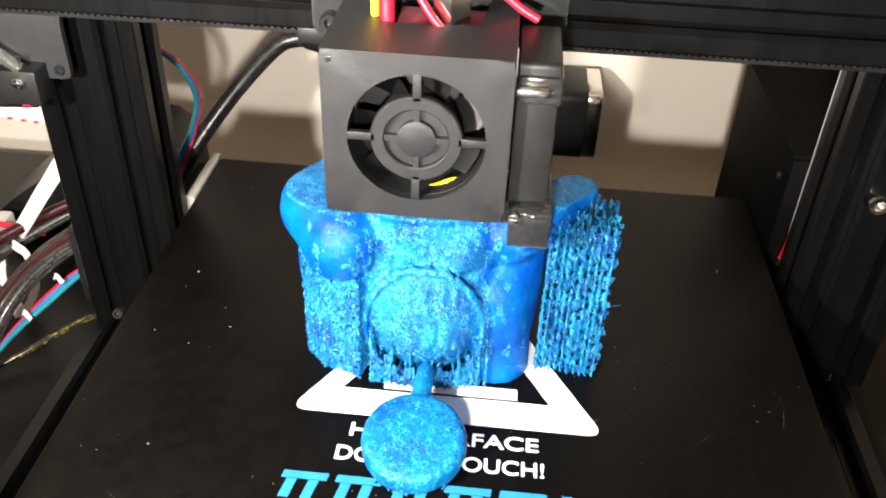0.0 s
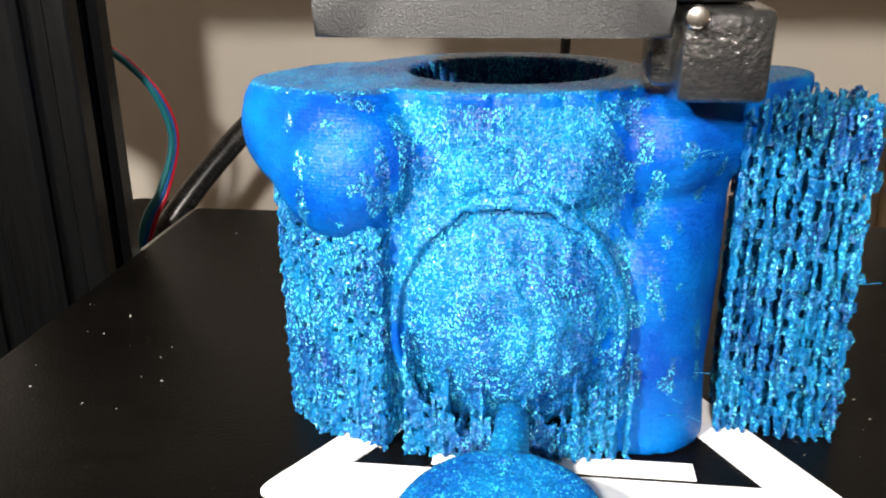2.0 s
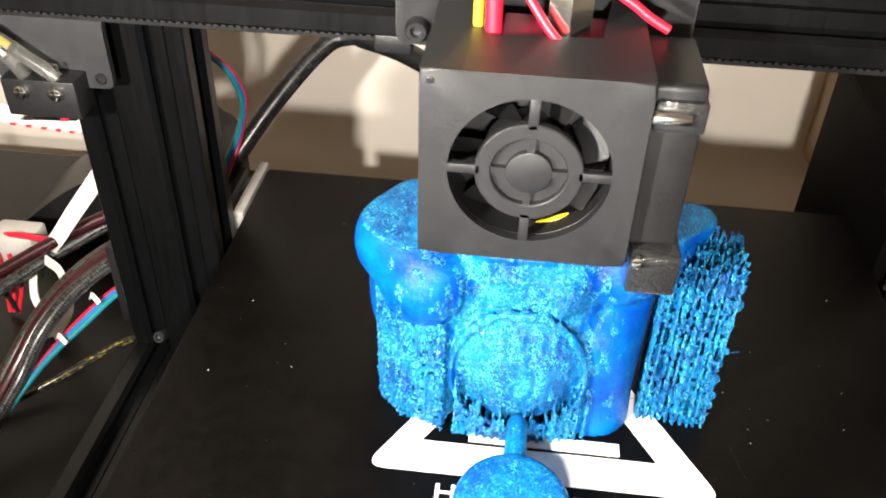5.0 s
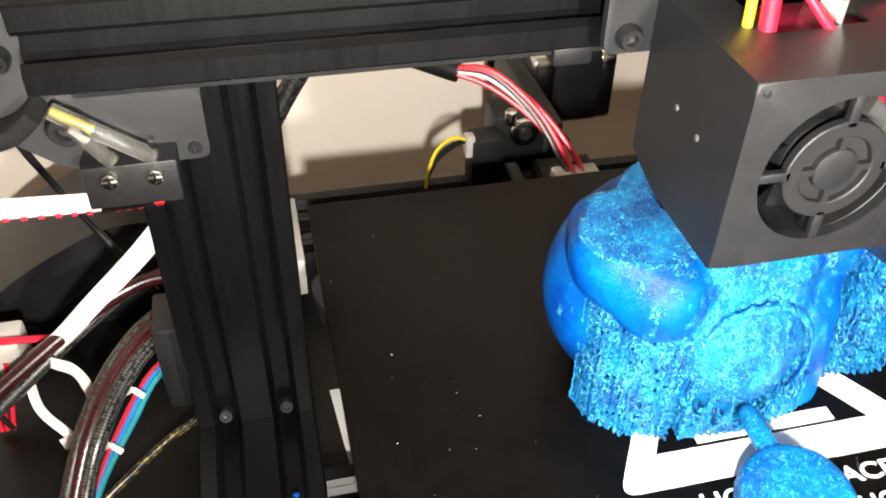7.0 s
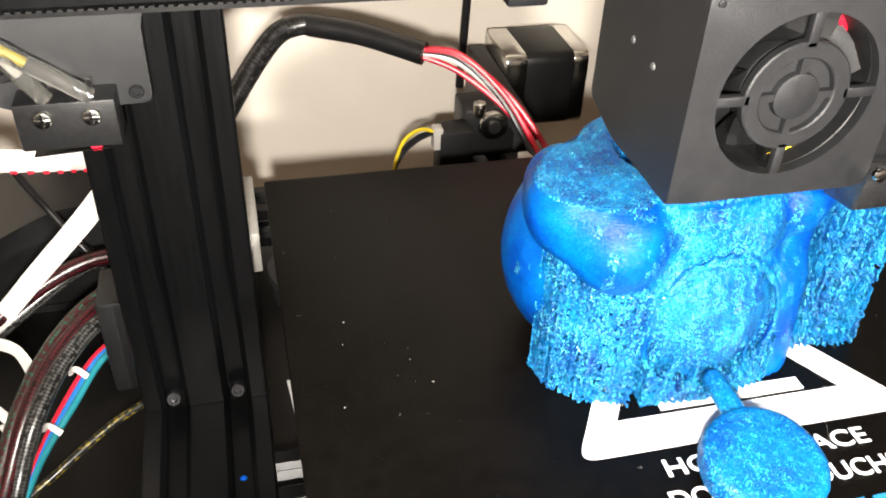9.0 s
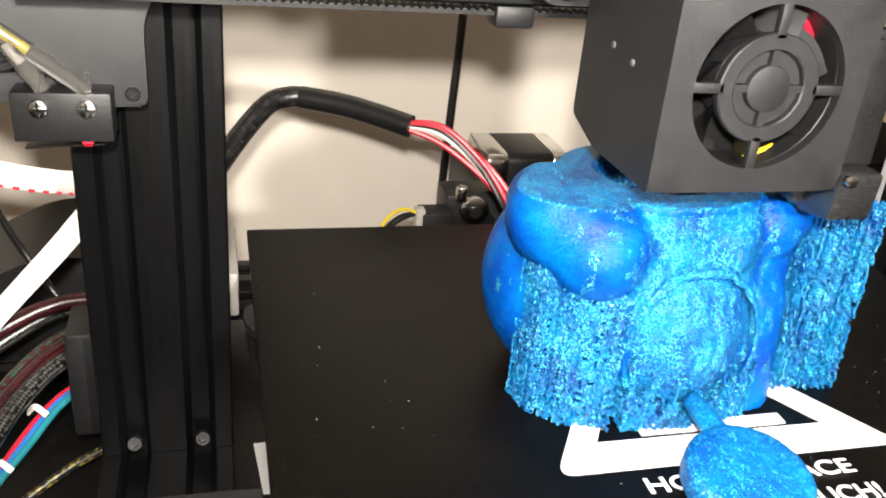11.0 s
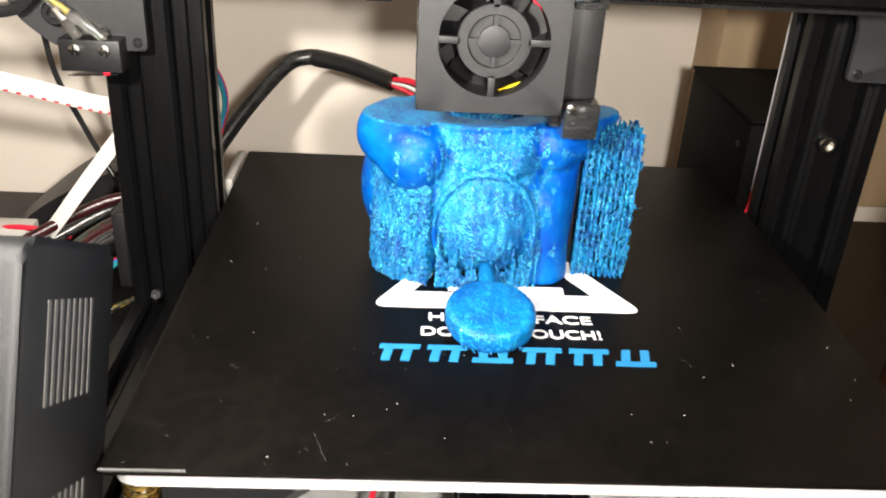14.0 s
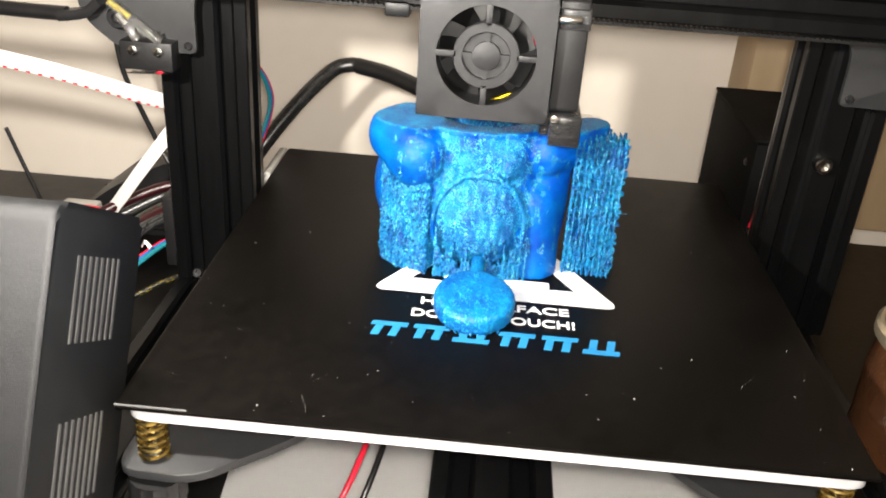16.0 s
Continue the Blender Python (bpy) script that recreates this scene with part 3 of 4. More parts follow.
def flat_piece(name, outline, mat, label="", z=0.0004):
    return part(name, extrude(outline, lambda u, v, w: (u, v + Y, w), 0.00005, z), mat, surf, label, smooth=False)


# warning triangle: three mitred sides round an open middle
outer = rounded([(-0.0468, -0.0277), (0.0453, -0.0277), (-0.0006, 0.0515)], 0.0055, 8)
inner = [(-0.0330, -0.0175), (0.0296, -0.0175), (-0.0012, 0.0360)]
bm = bmesh.new()
for z in (0.00005, 0.0004):
    vo = [bm.verts.new((u, v + Y, z)) for u, v in outer]
    vi = [bm.verts.new((u, v + Y, z)) for u, v in inner]
    for k in range(len(vo)):
        n = (k + 1) % len(vo)
        p, q = vi[k // 9], vi[n // 9]
        bm.faces.new((vo[k], vo[n], q) if p is q else (vo[k], vo[n], q, p))
part("warning_triangle", bm, PRINT_WHITE, surf, "white warning triangle outline", smooth=False)
flat_piece("hot_symbol", [(-0.0205, -0.0163), (0.0197, -0.0163), (0.0197, -0.0122), (-0.0205, -0.0122)], PRINT_WHITE, "white bar of the hot-surface symbol")


def words(text, x0, x1, y, high):
    """A printed line of text fitted between x0 and x1."""
    cu = bpy.data.curves.new("words", "FONT")
    cu.body, cu.size, cu.extrude, cu.offset = text, 1.0, 0.02, 0.012
    tmp = new("words", cu)
    me = bpy.data.meshes.new_from_object(tmp.evaluated_get(bpy.context.evaluated_depsgraph_get()))
    bpy.data.objects.remove(tmp)
    co = np.array([v.co for v in me.vertices])
    lo, hi = co.min(0), co.max(0)
    cap = 0.69
    for v in me.vertices:
        v.co = (x0 + (v.co.x - lo[0]) / (hi[0] - lo[0]) * (x1 - x0), y + Y + v.co.y / cap * high, 0.0002 + (v.co.z > 0) * 0.0002)
    me.materials.append(PRINT_WHITE)
    ob = new("lettering", me)
    ob.parent = surf
    me.transform(Matrix.Translation(-(surf.location + bed.location)))
    return tagged(ob, "white printed words " + text.lower().replace("!", ""))


words("HOT SURFACE", -0.0275, 0.0262, -0.0359, 0.0047)
words("DO NOT TOUCH!", -0.0301, 0.0278, -0.0448, 0.0048)
rs = random.Random(12)
bm = bmesh.new()
for k in range(36):
    x, y, a, n = rs.uniform(-0.1, 0.1), rs.uniform(-0.105, 0.1) + Y, rs.uniform(0, 3.1), rs.uniform(0.002, 0.012)
    d, w = Vector((math.cos(a), math.sin(a), 0)), rs.choice((0.000015, 0.00002, 0.00003))
    p, e = Vector((x, y, 0.00012)), Vector((-d.y, d.x, 0)) * w
    q = p + d * n
    if abs(q.x) < 0.107 and abs(q.y - Y) < 0.107:
        bm.faces.new([bm.verts.new(c) for c in (p - e, q - e * 0.3, q + e * 0.3, p + e)])
tagged(part("scratch", bm, DUST, surf), "fine pale scratches", kind="stuff")
# maker's mark, as plain slanted strokes in six cells
for k in range(6):
    x, w, sk = -0.0442 + k * 0.0147, 0.0124, 0.0016
    flip = k % 3 == 2

    def stroke(u0, u1, v0, v1, label=""):
        """One slanted stroke of a cell; u and v run from 0 to 1 across and up."""
        if flip:
            v0, v1 = 1 - v1, 1 - v0
        q = [(x + w * u + sk * v, -0.0590 + 0.0086 * v) for u, v in ((u0, v0), (u1, v0), (u1, v1), (u0, v1))]
        flat_piece("mark_stroke", q, PRINT_BLUE, label)

    stroke(0.0, 1.0, 0.74, 1.0, "cyan blue printed mark")
    stroke(0.14, 0.36, 0.0, 0.70)
    stroke(0.62, 0.84, 0.0, 0.70)

rng = random.Random(4)
bm = bmesh.new()
for k in range(280):
    x, y = rng.uniform(-0.107, 0.107), rng.uniform(-0.107, 0.1) + Y
    r = rng.choice((0.00006, 0.00008, 0.0001, 0.00014, 0.0002))
    m = Matrix.Translation((x, y, r * 0.4)) @ Euler((rng.random() * 3, rng.random() * 3, rng.random() * 6)).to_matrix().to_4x4() @ Matrix.Diagonal((rng.uniform(1, 3), 1, 0.6, 1))
    bmesh.ops.create_icosphere(bm, subdivisions=1, radius=r, matrix=m)
solo("dust_specks", bm, DUST, "pale dust and plastic crumbs on the build surface", "dust", kind="stuff")

# ---------------------------------------------------------------- the printed figure
TOP = 0.0565


def figure_field(x, y, z):
    y = y - Y
    d = ball(x, y, z, (-0.0135, 0.0195, 0.0255), (0.0392, 0.0320, 0.0340))
    ring = (np.sqrt(((x + 0.0123) / 0.0256) ** 2 + ((y - 0.0150) / 0.0232) ** 2) - 1) * 0.0232
    d = blend(d, np.maximum(ring, 0.044 - z), 0.003)
    d = blend(d, limb(x, y, z, (0.0085, 0.0120, 0.0150), (0.0120, 0.0130, 0.0460), 0.0125, 0.0115), 0.003)
    # legs
    d = blend(d, limb(x, y, z, (0.0118, 0.0005, -0.004), (0.0112, 0.0015, 0.0270), 0.0112, 0.0102), 0.0016)
    d = blend(d, limb(x, y, z, (-0.0305, 0.004, -0.004), (-0.0310, 0.004, 0.022), 0.0100, 0.0095), 0.003)
    d = blend(d, limb(x, y, z, (0.0128, 0.0070, 0.018), (0.0150, 0.0085, 0.0440), 0.0108, 0.0098), 0.003)
    # belly panel with a rim
    bx, bz = (x + 0.0093) / 0.0174, (z - 0.0215) / 0.0205
    rho = np.sqrt(bx * bx + bz * bz)
    belly = ball(x, y, z, (-0.0093, -0.0030, 0.0215), (0.0174, 0.0122, 0.0205))
    d = blend(d, belly, 0.0022)
    rim = np.sqrt(((rho - 1.0) * 0.0182) ** 2 + (y + 0.0112 + 0.0040 * (1 - np.clip(rho, 0, 1.2) ** 2)) ** 2)
    d = np.minimum(d, np.where(y < 0.004, rim - 0.0010, 1))
    chest = limb(x, y, z, (-0.0170, 0.0030, 0.0460), (0.0010, 0.0030, 0.0460), 0.0104, 0.0104)
    d = blend(d, chest, 0.004)
    d = blend(d, ball(x, y, z, (-0.0012, -0.0025, 0.0445), (0.0072, 0.0078, 0.0085)), 0.0014)
    # bent arm: shoulder, elbow, hand; its top is cut off level with the ring
    arm = blend(limb(x, y, z, (-0.0395, 0.0190, 0.0475), (-0.0411, 0.0060, 0.0494), 0.0100, 0.0106), limb(x, y, z, (-0.0411, 0.0060, 0.0494), (-0.0335, -0.0020, 0.0452), 0.0106, 0.0112), 0.008)
    arm = blend(arm, limb(x, y, z, (-0.0335, -0.0020, 0.0452), (-0.0342, -0.0040, 0.0432), 0.0110, 0.0098), 0.005)
    d = blend(d, arm, 0.0026)
    # stretched arm, rising backwards to its hand
    arm2 = blend(limb(x, y, z, (0.0135, 0.0040, 0.0475), (0.0240, 0.0105, 0.0500), 0.0096, 0.0086), limb(x, y, z, (0.0240, 0.0105, 0.0500), (0.0315, 0.0170, 0.0545), 0.0086, 0.0066), 0.002)
    d = blend(d, arm2, 0.0012)
    # uneven skin on the front, where the supports touched
    front = np.clip((0.012 - y) / 0.012, 0, 1) * np.clip(1.25 - np.abs(x + 0.0093) / 0.020, 0, 1)
    d = d + front * (0.0005 * value_noise(x, y, z, (0.0010, 0.0010, 0.0040), 5) + 0.0004 * value_noise(x, y, z, (0.0022, 0.0022, 0.0016), 6))
    d = d + 0.00008 * value_noise(x, y, z, (0.003, 0.003, 0.0008), 9)
    hole = (np.sqrt(((x + 0.0107) / 0.0170) ** 2 + ((y - 0.0165) / 0.0150) ** 2) - 1) * 0.0150
    hole = hole + 0.0003 * np.sin(np.arctan2(y - 0.0165, x + 0.0107) * 44)
    d = np.maximum(d, -np.maximum(hole, 0.018 - z))
    ridge = 0.00016 * np.sin((x + 0.4 * y) * 2 * math.pi / 0.0011)
    return np.maximum(np.maximum(d, z - TOP - ridge), 0.0002 - z)


fig = new("printed_figure", field_mesh("printed_figure", figure_field, (-0.056, -0.022 + Y, -0.001), (0.044, 0.056 + Y, 0.058), 0.00062, BLUE))
fig.data.materials.append(BLUE_ROUGH)
mids = np.empty(len(fig.data.polygons) * 3)
fig.data.polygons.foreach_get("center", mids)
mids = mids.reshape(-1, 3)
scar = np.clip((0.006 + Y - mids[:, 1]) / 0.010, 0, 1) * np.clip(1.5 - np.abs(mids[:, 0] + 0.0090) / 0.0160, 0, 1) * (mids[:, 2] < 0.0548)
scar = scar + 0.5 * value_noise(mids[:, 0], mids[:, 1], mids[:, 2], (0.002, 0.002, 0.004), 21)
fig.data.polygons.foreach_set("material_index", ((scar > 0.30) | (mids[:, 2] > TOP - 0.0005) | ((((mids[:, 0] + 0.0107) / 0.0178) ** 2 + ((mids[:, 1] - 0.0165 - Y) / 0.0158) ** 2 < 1) & (mids[:, 2] > 0.019))).astype(int))
tagged(fig, "half-printed glittering blue plastic figure with an open ring top", "figurine")


def disc_field(x, y, z):
    y = y - Y
    cy, cz, t = -0.0415, 0.0060, radians(10)
    v = (y - cy) * math.cos(t) + (z - cz) * math.sin(t)
    w = -(y - cy) * math.sin(t) + (z - cz) * math.cos(t)
    rad = np.sqrt((x + 0.0083) ** 2 + v ** 2) - 0.0118
    d = np.sqrt(np.maximum(rad, 0) ** 2 + np.maximum(np.abs(w) - 0.0014, 0) ** 2) - 0.0026
    d = d - 0.0006 * np.clip(1 - ((x + 0.0083) ** 2 + v ** 2) / 0.0118 ** 2, 0, 1)
    d = d + 0.00014 * value_noise(x, y, z, (0.0015, 0.0015, 0.0015), 8)
    return np.maximum(d, 0.0002 - z)


def stem_field(x, y, z):
    y = y - Y
    d = blend(limb(x, y, z, (-0.0083, -0.0310, 0.0082), (-0.0080, -0.016, 0.0085), 0.0031, 0.0026), limb(x, y, z, (-0.0083, -0.0410, 0.0096), (-0.0083, -0.031, 0.0112), 0.0009, 0.0012), 0.002)
    return d + 0.00012 * value_noise(x, y, z, (0.0015, 0.0015, 0.0015), 18)


disc = thing("printed_disc", "small round glittering blue printed disc with a stem", "printed part", (-0.0083, -0.0415 + Y, 0.0))
for nm, fn, lo, hi in (("disc", disc_field, (-0.026, -0.059, -0.001), (0.010, -0.024, 0.017)), ("stem", stem_field, (-0.013, -0.044, 0.004), (-0.003, -0.012, 0.015))):
    ob = new(nm, field_mesh(nm, fn, (lo[0], lo[1] + Y, lo[2]), (hi[0], hi[1] + Y, hi[2]), 0.0005, BLUE_DISC))
    ob.data.transform(Matrix.Translation(-disc.location))
    ob.parent = disc


def support(name, label, lines, top, seed, step=0.0010, ragged=0.0012, holes=0.10):
    """Break-away support: upright corrugated sheets. lines: ground lines (x0, y0, x1, y1)."""
    r = random.Random(seed)
    bm = bmesh.new()
    for x0, y0, x1, y1 in lines:
        a, b = Vector((x0, y0 + Y, 0)), Vector((x1, y1 + Y, 0))
        d = (b - a).normalized()
        side = Vector((-d.y, d.x, 0))
        cols = max(2, int((b - a).length / 0.0009))
        zig = [r.uniform(-0.0004, 0.0004) for _ in range(cols + 1)]
        hgt = []
        for i in range(cols + 1):
            p = a.lerp(b, i / cols)
            hgt.append(max(0.002, top(p.x, p.y - Y) + r.uniform(-ragged, ragged * 0.4)))
        grid = []
        for i in range(cols + 1):
            p = a.lerp(b, i / cols)
            rows = int(hgt[i] / step) + 1
            col = []
            for k in range(rows + 1):
                z = min(hgt[i], k * step + 0.0001)
                wob = side * (zig[i] + r.uniform(-0.00028, 0.00028)) + d * r.uniform(-0.00022, 0.00022)
                if i in (0, cols):
                    wob += d * (r.uniform(-0.0007, 0.0004) if i == 0 else r.uniform(-0.0004, 0.0007))
                if k < 2:
                    wob += side * r.uniform(-0.0004, 0.0004)
                col.append(bm.verts.new(p + wob + Vector((0, 0, z))))
            grid.append(col)
        for i in range(cols):
            for k in range(min(len(grid[i]), len(grid[i + 1])) - 1):
                if r.random() > holes:
                    bm.faces.new((grid[i][k], grid[i + 1][k], grid[i + 1][k + 1], grid[i][k + 1]))
    bmesh.ops.delete(bm, geom=[v for v in bm.verts if not v.link_faces], context="VERTS")
    bmesh.ops.solidify(bm, geom=bm.faces[:], thickness=0.00045)
    me = bpy.data.meshes.new(name)
    bm.to_mesh(me)
    bm.free()
    me.materials.append(BLUE_ROUGH)
    ob = new(name, me)
    return tagged(ob, label, "print support", "print supports")


# under the stretched arm: upright strips with gaps between them
lines = []
for k in range(10):
    x = 0.0252 + 0.0019 * k
    f = (x - 0.0252) / 0.0171
    lines.append((x, -0.0022 - 0.0012 * f, x + 0.0020, 0.0140 + 0.002 * f))
support("support_block", "tall ragged blue support block beside the figure", lines, lambda x, y: 0.0548, 11, ragged=0.0022, holes=0.15)
lines = [(0.0250, -0.0008, 0.0436, -0.0022), (0.0262, 0.0050, 0.0448, 0.0040), (0.0280, 0.0130, 0.0455, 0.0125)]
support("support_sheet", "holed blue cross sheets inside the tall support block", lines, lambda x, y: 0.0540, 15, step=0.0016, ragged=0.003, holes=0.46)
# under the bent arm
edge = [(-0.0478, 0.0055), (-0.0462, -0.0030), (-0.0395, -0.0090), (-0.0285, -0.0128)]
lines = [(*p, *q) for p, q in zip(edge, edge[1:])] + [(-0.0285, -0.0128, -0.0262, -0.0020)]
for (ax, ay), (bx, by) in zip(edge, edge[1:]):
    for f in (0.0, 0.2, 0.4, 0.6, 0.8):
        x, y = ax + (bx - ax) * f, ay + (by - ay) * f
        lines.append((x, y, x + 0.0060, y + 0.0090))
support("support_block", "ragged blue support block under the bent arm", lines, lambda x, y: 0.0425 if x < -0.044 else 0.0375, 12, holes=0.13)
# curtain before the belly
lines = [(-0.0232, -0.0035, -0.0248, -0.0138), (-0.0248, -0.0138, -0.0087, -0.0150), (-0.0087, -0.0150, 0.0073, -0.0118)]
for k in range(18):
    x = -0.0244 + 0.0020 * k
    y = -0.0150 + 0.0030 * ((x + 0.0090) / 0.018) ** 2
    lines.append((x, y, x + 0.0006, y + 0.0080))
support("support_curtain", "short ragged blue support fringe at the figure's foot", lines, lambda x, y: 0.0100 + 0.003 * math.sin(x * 900) + 0.010 * min(1.0, abs(x + 0.0087) / 0.0160) ** 3, 13, ragged=0.007, holes=0.10)
lines = [(-0.0083 + 0.0018 * k, -0.0550 + 0.0030 * abs(k) / 5, -0.0078 + 0.0018 * k, -0.045) for k in range(-5, 6)]
support("support_fringe", "thin blue support fringe under the small disc", lines, lambda x, y: 0.0052, 14, ragged=0.0006, holes=0.05)
bm = bmesh.new()
r = random.Random(3)
for k in range(46):
    x = r.uniform(-0.045, 0.045)
    y = -0.0145 + 0.012 * abs(x + 0.005) / 0.04 + Y
    z = r.uniform(0.004, 0.052)
    p = Vector((x, y - 0.001, z))
    q = p + Vector((r.uniform(-0.004, 0.004), r.uniform(-0.001, 0.002), r.uniform(-0.001, 0.001)))
    tube([p, (p + q) / 2 + Vector((0, -0.0003, 0.0002)), q], 0.00008, 4, 2, bm=bm)
solo("plastic_strings", bm, BLUE_ROUGH, "hair-thin blue plastic strings on the print", "strings", kind="stuff")

# ---------------------------------------------------------------- print head
HX = 0.007
head = thing("print_head", "grey-black print head with round fan grille", "print head", (HX, 0, 0.065))
x0, x1, yf, yb, z0, z1 = -0.0413 + HX, 0.0038 + HX, -0.0168, 0.0258, 0.0656, 0.1094
fc = Vector((-0.0186 + HX, 0, 0.0876))


def plate_with_hole(bm, y, r, flip, seg=64):
    """The front sheet round the grille's opening."""
    ring, edge = [], []
    for k in range(seg):
        t = 2 * math.pi * k / seg
        c, s = math.cos(t), math.sin(t)
        ring.append(bm.verts.new((fc.x + r * c, y, fc.z + r * s)))
        reach = min((x1 - fc.x if c > 0 else x0 - fc.x) / c if abs(c) > 1e-6 else 9, (z1 - fc.z if s > 0 else z0 - fc.z) / s if abs(s) > 1e-6 else 9)
        edge.append(bm.verts.new((fc.x + reach * c, y, fc.z + reach * s)))
    for k in range(seg):
        q = (ring[k], edge[k], edge[(k + 1) % seg], ring[(k + 1) % seg])
        bm.faces.new(q)
    return ring, edge


bm = bmesh.new()
fr, fe = plate_with_hole(bm, yf, 0.0168, False)
br, be = plate_with_hole(bm, yf + 0.0022, 0.0168, True)
for k in range(64):
    j = (k + 1) % 64
    bm.faces.new((fr[k], fr[j], br[j], br[k]))
    bm.faces.new((fe[k], fe[j], be[j], be[k]))
for cx in (x0, x1):
    for cz in (z0, z1):
        near = [min(side, key=lambda v: (v.co.x - cx) ** 2 + (v.co.z - cz) ** 2) for side in (fe, be)]
        for v in near:
            v.co.x, v.co.z = cx, cz
rim = [e for e in bm.edges if all(abs(v.co.y - yf) < 1e-6 for v in e.verts) and (all(abs(v.co.x - x0) < 1e-5 for v in e.verts) or all(abs(v.co.x - x1) < 1e-5 for v in e.verts) or all(abs(v.co.z - z0) < 1e-5 for v in e.verts) or all(abs(v.co.z - z1) < 1e-5 for v in e.verts))]
bmesh.ops.bevel(bm, geom=rim, offset=0.0008, segments=3, affect="EDGES", profile=0.5)
part("front_sheet", bm, HOOD, head)
side = rounded([(yf + 0.0022, z0), (yb - 0.014, z0), (yb, z0 + 0.004), (yb, z1), (yf + 0.0022, z1)], [0, 0.002, 0.002, 0.0005, 0])
for sx in (x0, x1 - 0.0012):
    part("side_sheet", extrude(side, lambda u, v, w: (w, u, v), sx, sx + 0.0012), HOOD, head)
top_cut = [(x0 + 0.0012, yf + 0.0022), (x1 - 0.0012, yf + 0.0022), (x1 - 0.0012, yb), (-0.0028 + HX, yb), (-0.0058 + HX, 0.003), (-0.0275 + HX, 0.0012), (-0.0285 + HX, yb), (x0 + 0.0012, yb)]
part("top_sheet", extrude(top_cut, lambda u, v, w: (u, v, w), z1 - 0.0012, z1), HOOD, head)
part("bottom_sheet", box(x0 + 0.0012, x1 - 0.0012, yf + 0.0022, yb - 0.016, z0, z0 + 0.0012), HOOD, head)
for hz, hy in ((0.0900, 0.0090), (0.0886, -0.0012)):
    part("side_dimple", cyl((x0 + 0.0002, hy, hz), (x0 - 0.0004, hy, hz), 0.0008, 12, bevel=0.0002), SLOT_GREY, head, "small worn dimple")
part("corner_mark", cyl((x0 + 0.0022, yf - 0.0003, z1 - 0.0024), (x0 + 0.0022, yf + 0.0002, z1 - 0.0024), 0.0008, 14, bevel=0.0002), DARK_STEEL, head)
# grille
bm = bmesh.new()
for t in range(4):
    m = Matrix.Translation(fc) @ Euler((0, math.pi / 2 * t, 0)).to_matrix().to_4x4()
    add_box(bm, 0.0100, 0.0172, yf + 0.0001, yf + 0.0018, -0.00105, 0.00105, bevel=0.0002, m=m)
    add_box(bm, 0.0046, 0.0082, yf + 0.0004, yf + 0.0018, -0.00075, 0.00075, m=m)
part("spoke", bm, HOOD, head, "moulded spokes of the grille")


def ring_solid(r0, r1, ya, yb_, seg=56):
    bm = bmesh.new()
    prof = [(r0, ya + 0.0003), (r0 + 0.0003, ya), (r1 - 0.0003, ya), (r1, ya + 0.0003), (r1, yb_), (r0, yb_)]
    rings = [[bm.verts.new((fc.x + rr * math.cos(2 * math.pi * k / seg), yy, fc.z + rr * math.sin(2 * math.pi * k / seg))) for k in range(seg)] for rr, yy in prof]
    for a, b in zip(rings, rings[1:] + rings[:1]):
        for k in range(seg):
            bm.faces.new((a[k], a[(k + 1) % seg], b[(k + 1) % seg], b[k]))
    return bm


part("grille_ring", ring_solid(0.0078, 0.0112, yf + 0.0001, yf + 0.0020), HOOD, head)
part("grille_disc", cyl((fc.x, yf + 0.0018, fc.z), (fc.x, yf + 0.0026, fc.z), 0.0092, 48), HOOD, head)
part("grille_hub", cyl((fc.x, yf + 0.0002, fc.z), (fc.x, yf + 0.0020, fc.z), 0.0048, 40, bevel=0.0003), HOOD, head)
# fan behind the grille
fan = part("fan_rotor", cyl((fc.x, yf + 0.0045, fc.z), (fc.x, yf + 0.011, fc.z), 0.0098, 40, bevel=0.0006), PLASTIC, head, "black cooling fan rotor")
for k in range(7):
    t = 2 * math.pi * k / 7
    bm = bmesh.new()
    rows = []
    for i in range(6):
        r = 0.0096 + 0.0068 * i / 5
        tt = t + 0.16 * i / 5
        rows.append([bm.verts.new((fc.x + r * math.cos(tt + dt), yf + yy, fc.z + r * math.sin(tt + dt))) for dt, yy in ((0, 0.0048), (0.3, 0.0075), (0.62, 0.0106))])
    for a, b in zip(rows, rows[1:]):
        for j in range(2):
            bm.faces.new((a[j], a[j + 1], b[j + 1], b[j]))
    bmesh.ops.solidify(bm, geom=bm.faces[:], thickness=0.0005)
    part("fan_blade", bm, PLASTIC, fan)
part("fan_case", ring_solid(0.0169, 0.0198, yf + 0.0024, yf + 0.0118), PLASTIC, head, "square black fan case")
# added dark disc, keeps the bright wall from showing through the fan's gaps
part("dark_backing", cyl((fc.x, yf + 0.0120, fc.z), (fc.x, yf + 0.0132, fc.z), 0.0185, 40, bevel=0.0003), PLASTIC, head, "black disc added behind the fan to darken its gaps")
